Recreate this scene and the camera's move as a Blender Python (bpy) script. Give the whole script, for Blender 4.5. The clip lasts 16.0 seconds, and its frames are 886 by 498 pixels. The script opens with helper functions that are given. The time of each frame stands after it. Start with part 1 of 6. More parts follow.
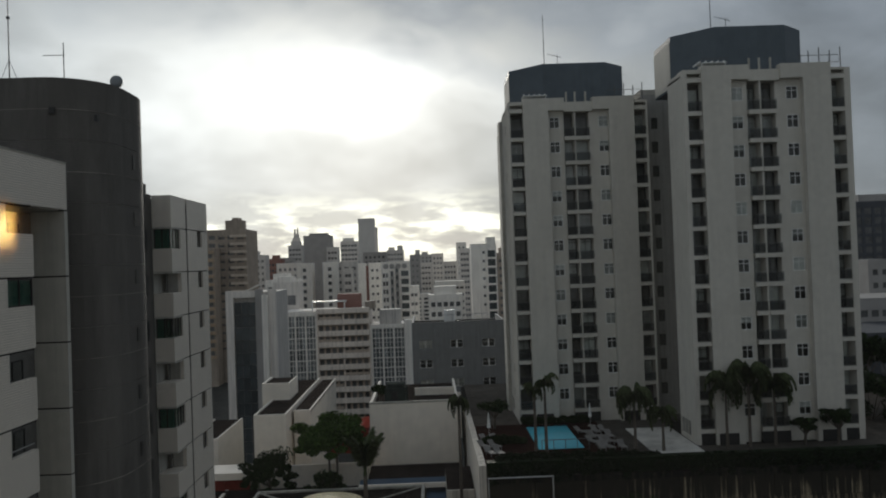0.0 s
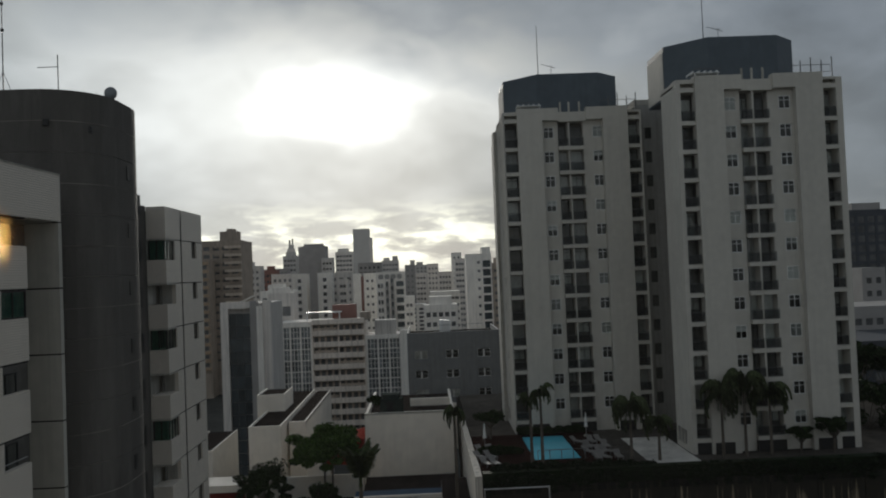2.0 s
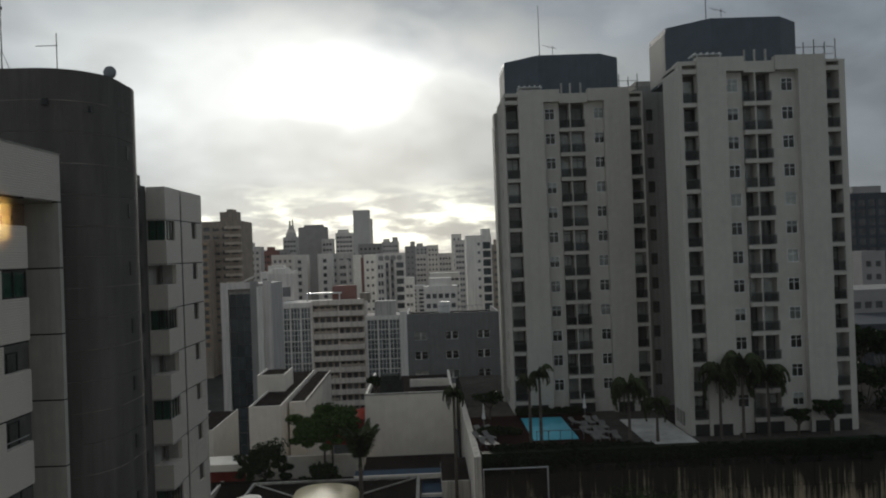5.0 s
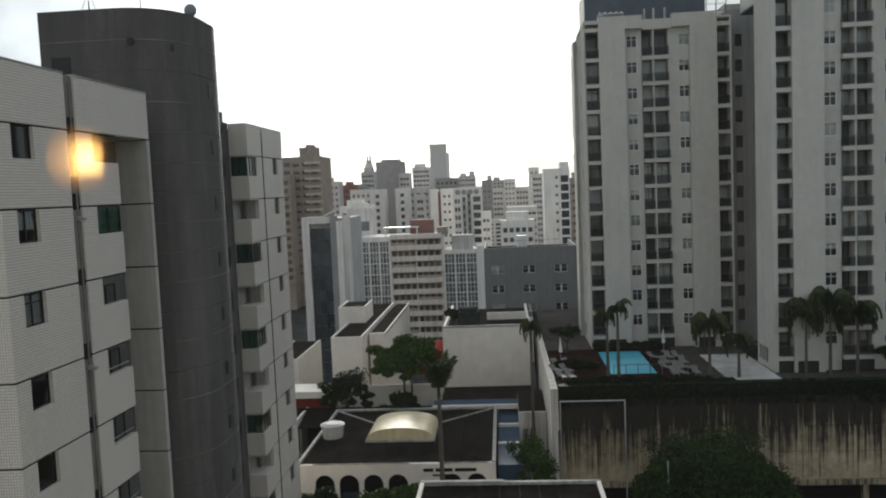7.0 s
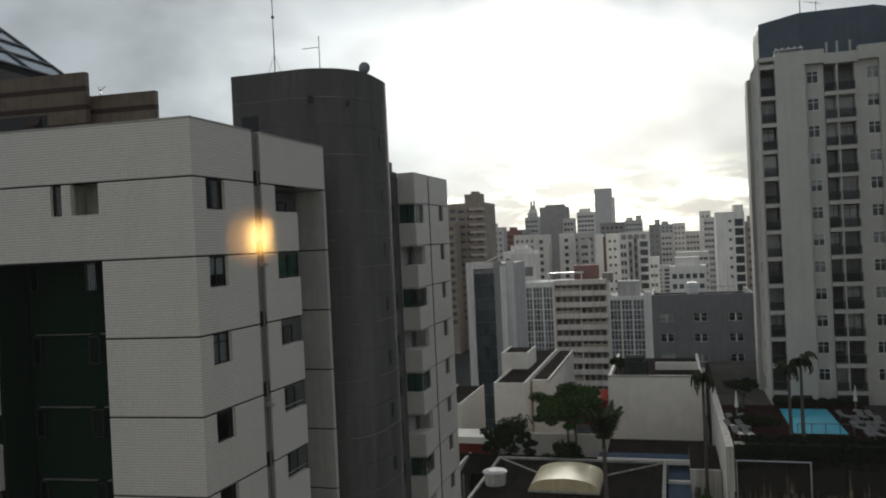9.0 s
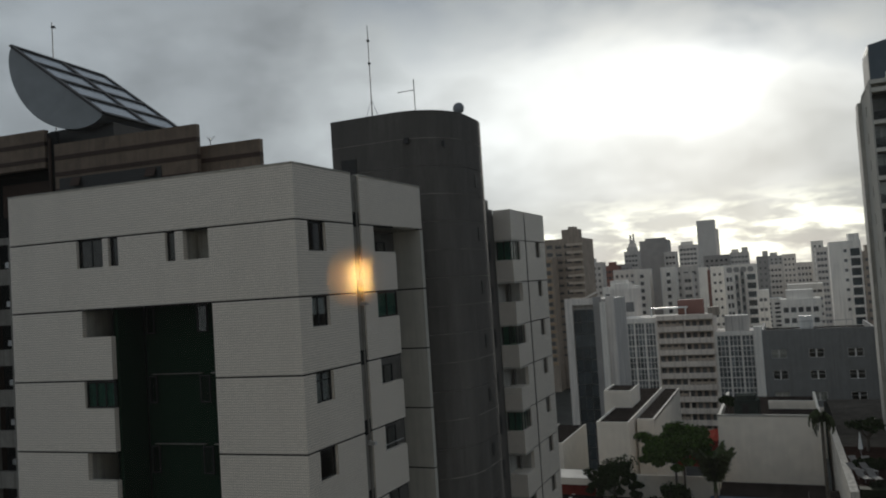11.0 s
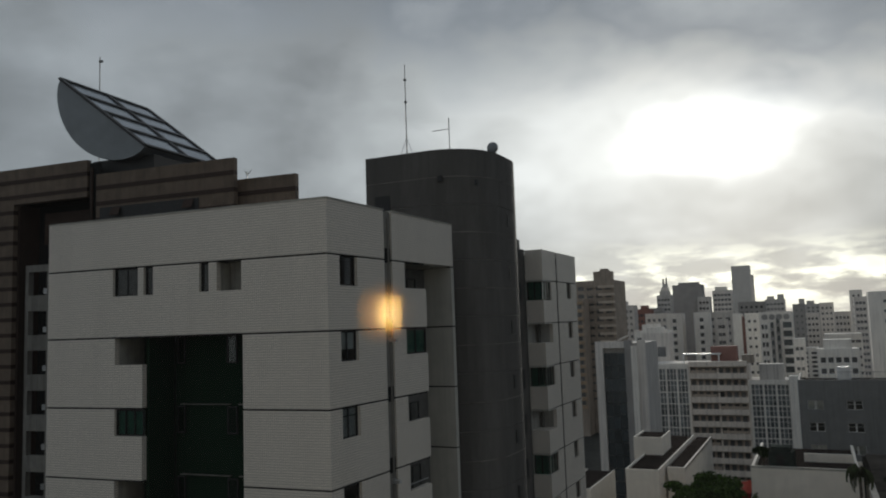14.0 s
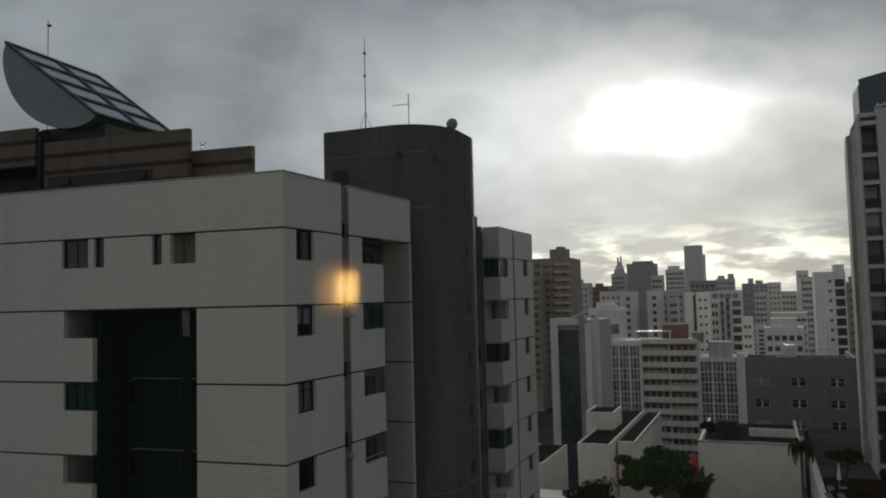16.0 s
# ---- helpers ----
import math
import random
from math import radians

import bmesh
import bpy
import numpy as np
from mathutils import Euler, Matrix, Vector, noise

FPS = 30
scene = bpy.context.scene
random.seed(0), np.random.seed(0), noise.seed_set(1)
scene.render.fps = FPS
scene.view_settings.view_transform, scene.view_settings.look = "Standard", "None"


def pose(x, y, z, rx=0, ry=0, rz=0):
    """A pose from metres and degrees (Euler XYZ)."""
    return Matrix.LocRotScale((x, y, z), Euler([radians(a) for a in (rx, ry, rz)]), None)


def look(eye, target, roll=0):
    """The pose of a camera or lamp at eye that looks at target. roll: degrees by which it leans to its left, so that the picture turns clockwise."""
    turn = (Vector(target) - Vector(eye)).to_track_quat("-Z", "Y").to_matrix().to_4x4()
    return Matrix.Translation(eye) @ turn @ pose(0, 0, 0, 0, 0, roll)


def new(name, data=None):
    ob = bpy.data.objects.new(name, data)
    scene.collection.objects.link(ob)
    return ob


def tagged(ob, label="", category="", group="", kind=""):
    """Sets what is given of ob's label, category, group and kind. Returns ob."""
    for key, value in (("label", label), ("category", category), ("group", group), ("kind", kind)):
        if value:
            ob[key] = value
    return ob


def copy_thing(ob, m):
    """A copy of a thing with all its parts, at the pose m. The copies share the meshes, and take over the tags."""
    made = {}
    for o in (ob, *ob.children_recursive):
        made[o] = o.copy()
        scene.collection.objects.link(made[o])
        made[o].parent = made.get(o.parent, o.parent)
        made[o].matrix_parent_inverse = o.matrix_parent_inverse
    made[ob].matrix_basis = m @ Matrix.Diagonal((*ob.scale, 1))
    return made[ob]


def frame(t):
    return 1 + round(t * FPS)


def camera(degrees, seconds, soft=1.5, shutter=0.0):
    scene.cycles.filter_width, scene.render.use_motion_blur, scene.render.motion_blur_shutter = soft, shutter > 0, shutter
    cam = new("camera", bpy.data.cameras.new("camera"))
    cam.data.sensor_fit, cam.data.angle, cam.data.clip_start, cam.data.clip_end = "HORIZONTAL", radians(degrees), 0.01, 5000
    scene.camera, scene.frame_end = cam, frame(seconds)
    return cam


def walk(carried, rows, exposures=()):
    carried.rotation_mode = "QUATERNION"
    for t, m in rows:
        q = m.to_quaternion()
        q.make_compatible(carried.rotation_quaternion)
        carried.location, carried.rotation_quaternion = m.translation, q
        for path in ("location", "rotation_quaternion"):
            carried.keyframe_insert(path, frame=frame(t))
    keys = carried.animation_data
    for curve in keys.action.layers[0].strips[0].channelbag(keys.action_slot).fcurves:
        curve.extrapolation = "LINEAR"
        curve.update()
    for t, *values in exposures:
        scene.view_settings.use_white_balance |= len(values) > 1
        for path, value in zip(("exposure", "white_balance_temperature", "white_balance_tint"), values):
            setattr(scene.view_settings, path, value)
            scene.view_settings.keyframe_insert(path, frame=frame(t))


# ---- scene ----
cam = camera(58.98, 16.0, soft=2.0)
# seconds, place, tilt, lean, turn: a hand-held turn at a high window
PATH = [
    (0, -0.020, 0, 29.955, 90.95, 2.07, -1.00),
    (0.5, -0.020, 0, 29.955, 91.22, 2.41, -1.18),
    (1, -0.020, 0, 29.955, 91.45, 2.34, -1.15),
    (1.5, -0.020, 0, 29.955, 91.70, 2.46, -1.27),
    (2, -0.020, 0, 29.955, 91.68, 2.32, -1.36),
    (2.5, -0.020, 0, 29.955, 91.48, 2.38, -1.38),
    (3, -0.020, 0, 29.955, 91.05, 2.44, -1.49),
    (3.5, -0.020, 0, 29.955, 90.81, 2.42, -1.65),
    (6, -0.020, 0, 29.955, 88.86, 1.85, -1.18),
    (6.5, -0.020, 0, 29.955, 86.33, 1.80, -0.73),
    (7, -0.020, 0, 29.955, 85.73, 2.42, 4.25),
    (7.2, -0.018, 0, 29.959, 83.85, 2.82, 6.59),
    (7.3, -0.017, 0, 29.962, 83.93, 2.74, 7.23),
    (7.5, -0.015, 0, 29.966, 85.08, 2.69, 8.15),
    (7.6, -0.014, 0, 29.968, 86.97, 2.56, 8.32),
    (8, -0.010, 0, 29.977, 88.73, 2.43, 11.34),
    (8.5, -0.005, 0, 29.989, 88.93, 2.31, 13.60),
    (9, -0.000, 0, 30.000, 89.56, 2.66, 16.18),
    (11.5, -0.000, 0, 30.000, 93.62, 3.75, 24.74),
    (12, -0.000, 0, 30.000, 94.48, 3.57, 26.00),
    (12.5, -0.000, 0, 30.000, 94.82, 3.08, 26.41),
    (13, -0.000, 0, 30.000, 95.14, 2.57, 26.33),
    (13.5, -0.000, 0, 30.000, 95.43, 2.22, 25.86),
    (14, -0.000, 0, 30.000, 95.56, 1.93, 25.44),
    (14.5, -0.000, 0, 30.000, 95.42, 1.62, 24.60),
    (15, -0.000, 0, 30.000, 95.34, 1.65, 23.75),
    (15.5, -0.000, 0, 30.000, 94.43, 1.56, 22.87),
    (16, -0.000, 0, 30.000, 93.72, 1.40, 22.30),
]
EXPOSURES = [(0, 0.49), (1, 0.40), (2, 0.31), (2.7, 0.31), (3.5, 0.36), (5.8, 0.44), (6.5, 1.0), (7.0, 1.42), (7.5, 1.72), (8.0, 1.36), (9.0, 0.86), (11.5, 0.46), (12.5, 0.45), (14.5, 0.25), (16, 0.17)]
walk(cam, [(t, pose(x, y, z, rx, ry, rz)) for t, x, y, z, rx, ry, rz in PATH], EXPOSURES)

# ---------------------------------------------------------------- world and light
SUN_AZ, SUN_EL = radians(5.6), radians(12.3)
SUN = Vector((-math.sin(SUN_AZ) * math.cos(SUN_EL), math.cos(SUN_AZ) * math.cos(SUN_EL), math.sin(SUN_EL)))


def node(tree, kind, props=(), **ins):
    n = tree.nodes.new("ShaderNode" + kind)
    for key, value in props:
        if key == "operation":
            n.operation = value
        elif key == "offset":
            n.offset = value
        elif key == "invert":
            n.invert = value
    for key, value in ins.items():
        s = n.inputs[int(key[1:])] if key[0] == "i" and key[1:].isdigit() else n.inputs[key.replace("_", " ")]
        if isinstance(value, bpy.types.NodeSocket):
            tree.links.new(value, s)
        else:
            s.default_value = value
    return n


def ramp(tree, fac, *stops):
    n = tree.nodes.new("ShaderNodeValToRGB")
    tree.links.new(fac, n.inputs[0])
    el = n.color_ramp.elements
    while len(el) < len(stops):
        el.new(0.5)
    for e, (p, c) in zip(el, stops):
        e.position, e.color = p, (*(c if isinstance(c, tuple) else (c, c, c)), 1)
    return n.outputs[0]


def math_node(tree, op, a, b=0.0, c=0.0):
    return node(tree, "Math", [("operation", op)], i0=a, i1=b, i2=c).outputs[0]


def mix_rgb(tree, fac, a, b, how="MIX"):
    n = tree.nodes.new("ShaderNodeMix")
    n.data_type, n.blend_type = "RGBA", how
    for i, value in ((0, fac), (6, a), (7, b)):
        if isinstance(value, bpy.types.NodeSocket):
            tree.links.new(value, n.inputs[i])
        else:
            n.inputs[i].default_value = value if i == 0 else (*value, 1)
    return n.outputs[2]


def build_sky():
    world = bpy.data.worlds.new("sky")
    scene.world = world
    world.use_nodes = True
    tr = world.node_tree
    tr.nodes.clear()
    way = node(tr, "TexCoord").outputs["Generated"]
    sep = node(tr, "SeparateXYZ", i0=way).outputs
    # heavy cloud, flattened a little towards the horizon
    wide = node(tr, "VectorMath", [("operation", "MULTIPLY")], i0=way, i1=Vector((1.0, 1.0, 1.7))).outputs[0]
    big = node(tr, "TexNoise", Vector=wide, Scale=2.4, Detail=4.0, Roughness=0.5, Distortion=0.35).outputs[0]
    fine = node(tr, "TexNoise", Vector=wide, Scale=6.5, Detail=5.0, Roughness=0.52, Distortion=0.15).outputs[0]
    both = math_node(tr, "ADD", math_node(tr, "MULTIPLY", big, 0.5), math_node(tr, "MULTIPLY", fine, 0.5))
    # pale cloud below, brighter to the west of the sun than to the east
    pale = ramp(tr, math_node(tr, "MULTIPLY_ADD", sep[0], 0.5, 0.5), (0.10, (0.215, 0.24, 0.258)), (0.24, (0.245, 0.268, 0.282)), (0.38, (0.30, 0.318, 0.323)), (0.50, (0.27, 0.28, 0.278)), (0.62, (0.175, 0.192, 0.204)), (0.78, (0.138, 0.158, 0.176)))
    pale = mix_rgb(tr, 1.0, pale, ramp(tr, both, (0.34, 0.66), (0.50, 1.0), (0.66, 1.42)), "MULTIPLY")
    # a dark deck above it with a billowed lower edge that sinks to the east
    edge = math_node(tr, "ADD", sep[2], math_node(tr, "MULTIPLY", sep[0], 0.16))
    edge = math_node(tr, "ADD", edge, math_node(tr, "MULTIPLY", math_node(tr, "SUBTRACT", fine, 0.5), 0.30))
    edge = math_node(tr, "ADD", edge, math_node(tr, "MULTIPLY", math_node(tr, "SUBTRACT", big, 0.5), 0.22))
    over = ramp(tr, edge, (0.225, 0.0), (0.315, 1.0))
    dark = ramp(tr, both, (0.34, (0.105, 0.125, 0.146)), (0.50, (0.165, 0.188, 0.212)), (0.66, (0.26, 0.285, 0.305)))
    deck = mix_rgb(tr, over, pale, dark)
    # the sun behind the cloud: wide glow, bitten by the cloud's edges
    away = node(tr, "VectorMath", [("operation", "SUBTRACT")], i0=way, i1=SUN).outputs[0]
    flat = node(tr, "VectorMath", [("operation", "MULTIPLY")], i0=away, i1=Vector((1.0, 1.0, 2.1))).outputs[0]
    far = node(tr, "VectorMath", [("operation", "LENGTH")], i0=flat).outputs["Value"]
    rough = math_node(tr, "MULTIPLY", math_node(tr, "SUBTRACT", fine, 0.5), 0.16)
    rough2 = math_node(tr, "MULTIPLY", math_node(tr, "SUBTRACT", big, 0.5), 0.16)
    dist = math_node(tr, "SUBTRACT", far, math_node(tr, "ADD", rough, rough2))
    glow = ramp(tr, dist, (0.02, (1.4, 1.42, 1.37)), (0.075, (0.72, 0.73, 0.70)), (0.13, (0.41, 0.415, 0.395)), (0.23, (0.24, 0.243, 0.23)), (0.37, (0.09, 0.094, 0.091)), (0.56, (0.0, 0.0, 0.0)))
    glow = mix_rgb(tr, 1.0, glow, ramp(tr, over, (0.0, 1.0), (1.0, 0.3)), "MULTIPLY")
    # a grey shelf of cloud hangs under the bright place
    shelf = math_node(tr, "ADD", sep[2], math_node(tr, "MULTIPLY", math_node(tr, "SUBTRACT", fine, 0.5), 0.12))
    glow = mix_rgb(tr, 1.0, glow, ramp(tr, shelf, (0.05, 0.62), (0.17, 1.0)), "MULTIPLY")
    # a pale gap low under the cloud deck
    gapwave = node(tr, "TexNoise", Vector=node(tr, "VectorMath", [("operation", "MULTIPLY")], i0=way, i1=Vector((10.0, 10.0, 38.0))).outputs[0], Scale=1.0, Detail=5.0, Roughness=0.6).outputs[0]
    low = math_node(tr, "ADD", sep[2], math_node(tr, "MULTIPLY", math_node(tr, "SUBTRACT", gapwave, 0.5), 0.07))
    torn = ramp(tr, gapwave, (0.44, 0.12), (0.50, 0.6), (0.58, 1.9))
    gap = ramp(tr, low, (0.0, (0.22, 0.23, 0.19)), (0.045, (0.52, 0.52, 0.40)), (0.07, (0.26, 0.26, 0.20)), (0.10, (0.0, 0.0, 0.0)))
    gap = mix_rgb(tr, 1.0, gap, torn, "MULTIPLY")
    side = ramp(tr, far, (0.34, 1.0), (0.56, 0.05))
    total = mix_rgb(tr, 1.0, deck, glow, "ADD")
    total = mix_rgb(tr, side, total, mix_rgb(tr, 1.0, total, gap, "ADD"))
    haze = node(tr, "TexSky")
    haze.sky_type, haze.sun_disc, haze.sun_elevation, haze.sun_rotation = "NISHITA", False, SUN_EL, -SUN_AZ
    air = haze.outputs[0]
    cloud = node(tr, "Background", Color=total, Strength=1.09).outputs[0]
    clear = node(tr, "Background", Color=air, Strength=0.05).outputs[0]
    both_sky = node(tr, "MixShader", i0=0.03, i1=cloud, i2=clear).outputs[0]
    node(tr, "OutputWorld", Surface=both_sky)


build_sky()
sun_data = bpy.data.lights.new("sun", "SUN")
sun_data.energy, sun_data.angle, sun_data.color = 1.2, radians(14), (1.0, 0.95, 0.86)
new("sun", sun_data).matrix_basis = look(SUN * 50, (0, 0, 0))

# ---------------------------------------------------------------- materials


def material(name, colour, rough=0.8, vary=0.12, grain=3.0, bump=0.15, metal=0.0, stain=0.0, stain_col=(0.05, 0.045, 0.04), streak=False, pieces=0.0, spec=0.22):
    """Plain surface with variation at two scales, optional dirt (streaked downwards or blotchy)."""
    m = bpy.data.materials.new(name)
    m.use_nodes = True
    tr = m.node_tree
    b = tr.nodes["Principled BSDF"]
    at = node(tr, "NewGeometry").outputs["Position"]
    n1 = node(tr, "TexNoise", Vector=at, Scale=grain, Detail=5.0, Roughness=0.6).outputs[0]
    n2 = node(tr, "TexNoise", Vector=at, Scale=grain * 0.11, Detail=4.0, Roughness=0.6).outputs[0]
    f = math_node(tr, "ADD", math_node(tr, "MULTIPLY", n1, 0.5), math_node(tr, "MULTIPLY", n2, 0.5))
    lo, hi = tuple(c * (1 - 2.2 * vary) for c in colour), tuple(min(c * (1 + 2.2 * vary), 0.95) for c in colour)
    col = ramp(tr, f, (0.32, lo), (0.68, hi))
    if pieces:
        rnd = node(tr, "ObjectInfo").outputs["Random"]
        col = mix_rgb(tr, 1.0, col, ramp(tr, rnd, (0, 1 - pieces), (1, 1.0)), "MULTIPLY")
    if stain:
        way = node(tr, "VectorMath", [("operation", "MULTIPLY")], i0=at, i1=Vector((2.6 * streak, 2.6 * streak, 0.10) if streak else (0.35, 0.35, 0.35))).outputs[0]
        s = node(tr, "TexNoise", Vector=way, Scale=1.0, Detail=6.0, Roughness=0.62).outputs[0]
        s = ramp(tr, s, (0.46, 0.0), (0.62, stain))
        col = mix_rgb(tr, s, col, stain_col)
    tr.links.new(col, b.inputs["Base Color"])
    b.inputs["Roughness"].default_value, b.inputs["Metallic"].default_value = rough, metal
    b.inputs["Specular IOR Level"].default_value = spec
    if spec < 0.1:
        b.inputs["IOR"].default_value = 1.03
    if bump:
        bn = node(tr, "Bump", Strength=bump, Distance=0.02, Height=n1)
        tr.links.new(bn.outputs[0], b.inputs["Normal"])
    return m


def tiled(name, colour, grout, size, rough=0.45, offset=0.0, width=None, stain=0.25, worn=0.0, ior=1.45):
    """Small ceramic tiles with recessed joints, on walls of either direction."""
    m = bpy.data.materials.new(name)
    m.use_nodes = True
    tr = m.node_tree
    b = tr.nodes["Principled BSDF"]
    at = node(tr, "NewGeometry").outputs["Position"]
    sep = node(tr, "SeparateXYZ", i0=at).outputs
    along = math_node(tr, "ADD", sep[0], sep[1])
    uv = node(tr, "CombineXYZ", i0=along, i1=sep[2], i2=0.0).outputs[0]
    br = node(tr, "TexBrick", [("offset", offset)], Vector=uv, Color1=(*colour, 1), Color2=(*(c * 0.9 for c in colour), 1), Mortar=(*grout, 1),
              Scale=1.0, Mortar_Size=size * 0.12, Mortar_Smooth=0.3, Brick_Width=width or size, Row_Height=size)
    way = node(tr, "VectorMath", [("operation", "MULTIPLY")], i0=at, i1=Vector((0.9, 0.9, 0.12))).outputs[0]
    s = node(tr, "TexNoise", Vector=way, Scale=1.0, Detail=6.0, Roughness=0.6).outputs[0]
    dirt = ramp(tr, s, (0.5, 0.0), (0.72, stain))
    col = mix_rgb(tr, dirt, br.outputs[0], tuple(c * 0.35 for c in colour))
    if worn:
        pale = node(tr, "TexNoise", Vector=way, Scale=0.6, Detail=7.0, Roughness=0.7).outputs[0]
        col = mix_rgb(tr, ramp(tr, pale, (0.46, 0.0), (0.66, worn)), col, tuple(min(c * 2.1, 0.9) for c in colour))
    tr.links.new(col, b.inputs["Base Color"])
    b.inputs["Roughness"].default_value, b.inputs["Specular IOR Level"].default_value, b.inputs["IOR"].default_value = rough, 0.25, ior
    bn = node(tr, "Bump", [("invert", True)], Strength=0.3, Distance=0.01, Height=br.outputs[1])
    tr.links.new(bn.outputs[0], b.inputs["Normal"])
    return m


def glass(name, tint=(0.55, 0.6, 0.6), gloss=1.5, glare=0.0):
    m = bpy.data.materials.new(name)
    m.use_nodes = True
    tr = m.node_tree
    tr.nodes.clear()
    clear = node(tr, "BsdfTransparent", Color=(*tint, 1)).outputs[0]
    shine = node(tr, "BsdfGlossy", Color=(1, 1, 1, 1), Roughness=0.03).outputs[0]
    if glare:
        # a faint even veil stands for glare and lifts the darks
        veil = node(tr, "BsdfTranslucent", Color=(0.9, 0.95, 1.0, 1)).outputs[0]
        clear = node(tr, "MixShader", i0=glare, i1=clear, i2=veil).outputs[0]
    f = node(tr, "Fresnel", IOR=gloss).outputs[0]
    node(tr, "OutputMaterial", Surface=node(tr, "MixShader", i0=f, i1=clear, i2=shine).outputs[0])
    return m


def leaf_material(name, colour):
    m = bpy.data.materials.new(name)
    m.use_nodes = True
    tr = m.node_tree
    b = tr.nodes["Principled BSDF"]
    g = node(tr, "NewGeometry")
    col = ramp(tr, g.outputs["Random Per Island"], (0.0, tuple(c * 0.55 for c in colour)), (0.6, colour), (1.0, tuple(c * 1.6 for c in colour)))
    tr.links.new(col, b.inputs["Base Color"])
    b.inputs["Roughness"].default_value, b.inputs["IOR"].default_value = 0.65, 1.15
    return m


def glow_material(name, colour, strength):
    m = bpy.data.materials.new(name)
    m.use_nodes = True
    tr = m.node_tree
    tr.nodes.clear()
    # a bulb behind frosted glass, brightest mid; its reflection's halo is painted in
    local = node(tr, "TexCoord").outputs["Object"]
    aside = node(tr, "VectorMath", [("operation", "ADD")], i0=local, i1=Vector((0.012, 0.0, 0.0))).outputs[0]
    r = node(tr, "VectorMath", [("operation", "LENGTH")], i0=node(tr, "VectorMath", [("operation", "MULTIPLY")], i0=aside, i1=Vector((0.80, 0.0, 1.05))).outputs[0]).outputs["Value"]
    far = node(tr, "MapRange", i0=r, i1=0.0, i2=0.06).outputs[0]
    halo = ramp(tr, far, (0.0, tuple(c * k for c, k in zip(colour, (0.26, 0.22, 0.16)))), (0.35, tuple(c * k for c, k in zip(colour, (0.12, 0.09, 0.06)))), (0.62, tuple(c * k for c, k in zip(colour, (0.04, 0.028, 0.016)))), (0.88, (0.0, 0.0, 0.0)))
    sp = node(tr, "SeparateXYZ", i0=local).outputs
    box = math_node(tr, "MAXIMUM", math_node(tr, "MULTIPLY", math_node(tr, "ABSOLUTE", sp[0]), 1.05), math_node(tr, "ABSOLUTE", sp[2]))
    bulb = ramp(tr, node(tr, "MapRange", i0=box, i1=0.0, i2=0.04).outputs[0], (0.0, tuple(c * k for c, k in zip(colour, (0.85, 0.85, 0.95)))), (0.35, tuple(c * k for c, k in zip(colour, (0.42, 0.38, 0.32)))), (0.75, (0.0, 0.0, 0.0)))
    col = mix_rgb(tr, 1.0, halo, bulb, "ADD")
    rim = ramp(tr, math_node(tr, "MULTIPLY_ADD", sp[0], 5.0, 0.5), (0.585, 1.0), (0.625, 0.12))
    col = mix_rgb(tr, 1.0, col, rim, "MULTIPLY")
    node(tr, "OutputMaterial", Surface=node(tr, "Emission", Color=col, Strength=strength).outputs[0])
    return m


TILE = tiled("white_tile", (0.78, 0.715, 0.63), (0.40, 0.37, 0.325), 0.10, width=0.10, stain=0.14)
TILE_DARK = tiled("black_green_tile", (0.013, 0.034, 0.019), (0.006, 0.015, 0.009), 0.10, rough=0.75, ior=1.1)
TILE_BROWN = tiled("dark_brown_tile", (0.118, 0.110, 0.101), (0.065, 0.061, 0.056), 0.10, rough=0.8, stain=0.4, worn=0.3)
# Black for real joints, and for shade at the backs of recesses
JOINT_AND_SHADE = material("joint_and_shade_black", (0.022, 0.022, 0.022), 0.95, bump=0, spec=0.03)
CONCRETE = material("painted_concrete", (0.42, 0.405, 0.36), 0.85, 0.1, 2.0, 0.2, stain=0.35, streak=True)
FLANK = material("glazed_flank_paint", (0.42, 0.405, 0.365), 0.9, 0.05, 1.6, 0.05, spec=0.06)
FIN_PAINT = material("grey_fin_paint", (0.44, 0.425, 0.38), 0.85, 0.06, 2.0, 0.15, stain=0.2, stain_col=(0.2, 0.2, 0.18), streak=True)
TOWER_PAINT = material("beige_tower_paint", (0.42, 0.40, 0.355), 0.85, 0.05, 1.6, 0.12, stain=0.18, stain_col=(0.2, 0.19, 0.17), streak=True)
TOWER_PALE = material("pale_tower_paint", (0.54, 0.515, 0.46), 0.85, 0.05, 1.6, 0.12, stain=0.10, stain_col=(0.25, 0.24, 0.22), streak=True)
# Shade between the twin towers is put into this grey.
LINK_SHADE = material("shaded_link_grey", (0.33, 0.325, 0.31), 0.9, 0.06, 1.6, 0.12, stain=0.2, streak=True)
SLATE = material("slate_blue_cladding", (0.090, 0.110, 0.128), 0.6, 0.08, 0.8, 0.08, stain=0.1, streak=True)
FRAME_DARK = material("dark_frame", (0.025, 0.025, 0.025), 0.45, bump=0)
FRAME_LIGHT = material("aluminium_frame", (0.45, 0.45, 0.45), 0.4, metal=0.6, bump=0)
FRAME_WHITE = material("white_frame", (0.7, 0.7, 0.68), 0.5, bump=0)
GLASS = glass("window_glass", (0.80, 0.84, 0.84))
GLASS_GREEN = glass("green_glass", (0.44, 0.66, 0.58))
GLASS_SMOKED = glass("smoked_glass", (0.64, 0.66, 0.67), 1.2)
GLASS_CLEAR = glass("clear_pane", (0.99, 0.99, 0.99), 1.28, glare=0.0035)
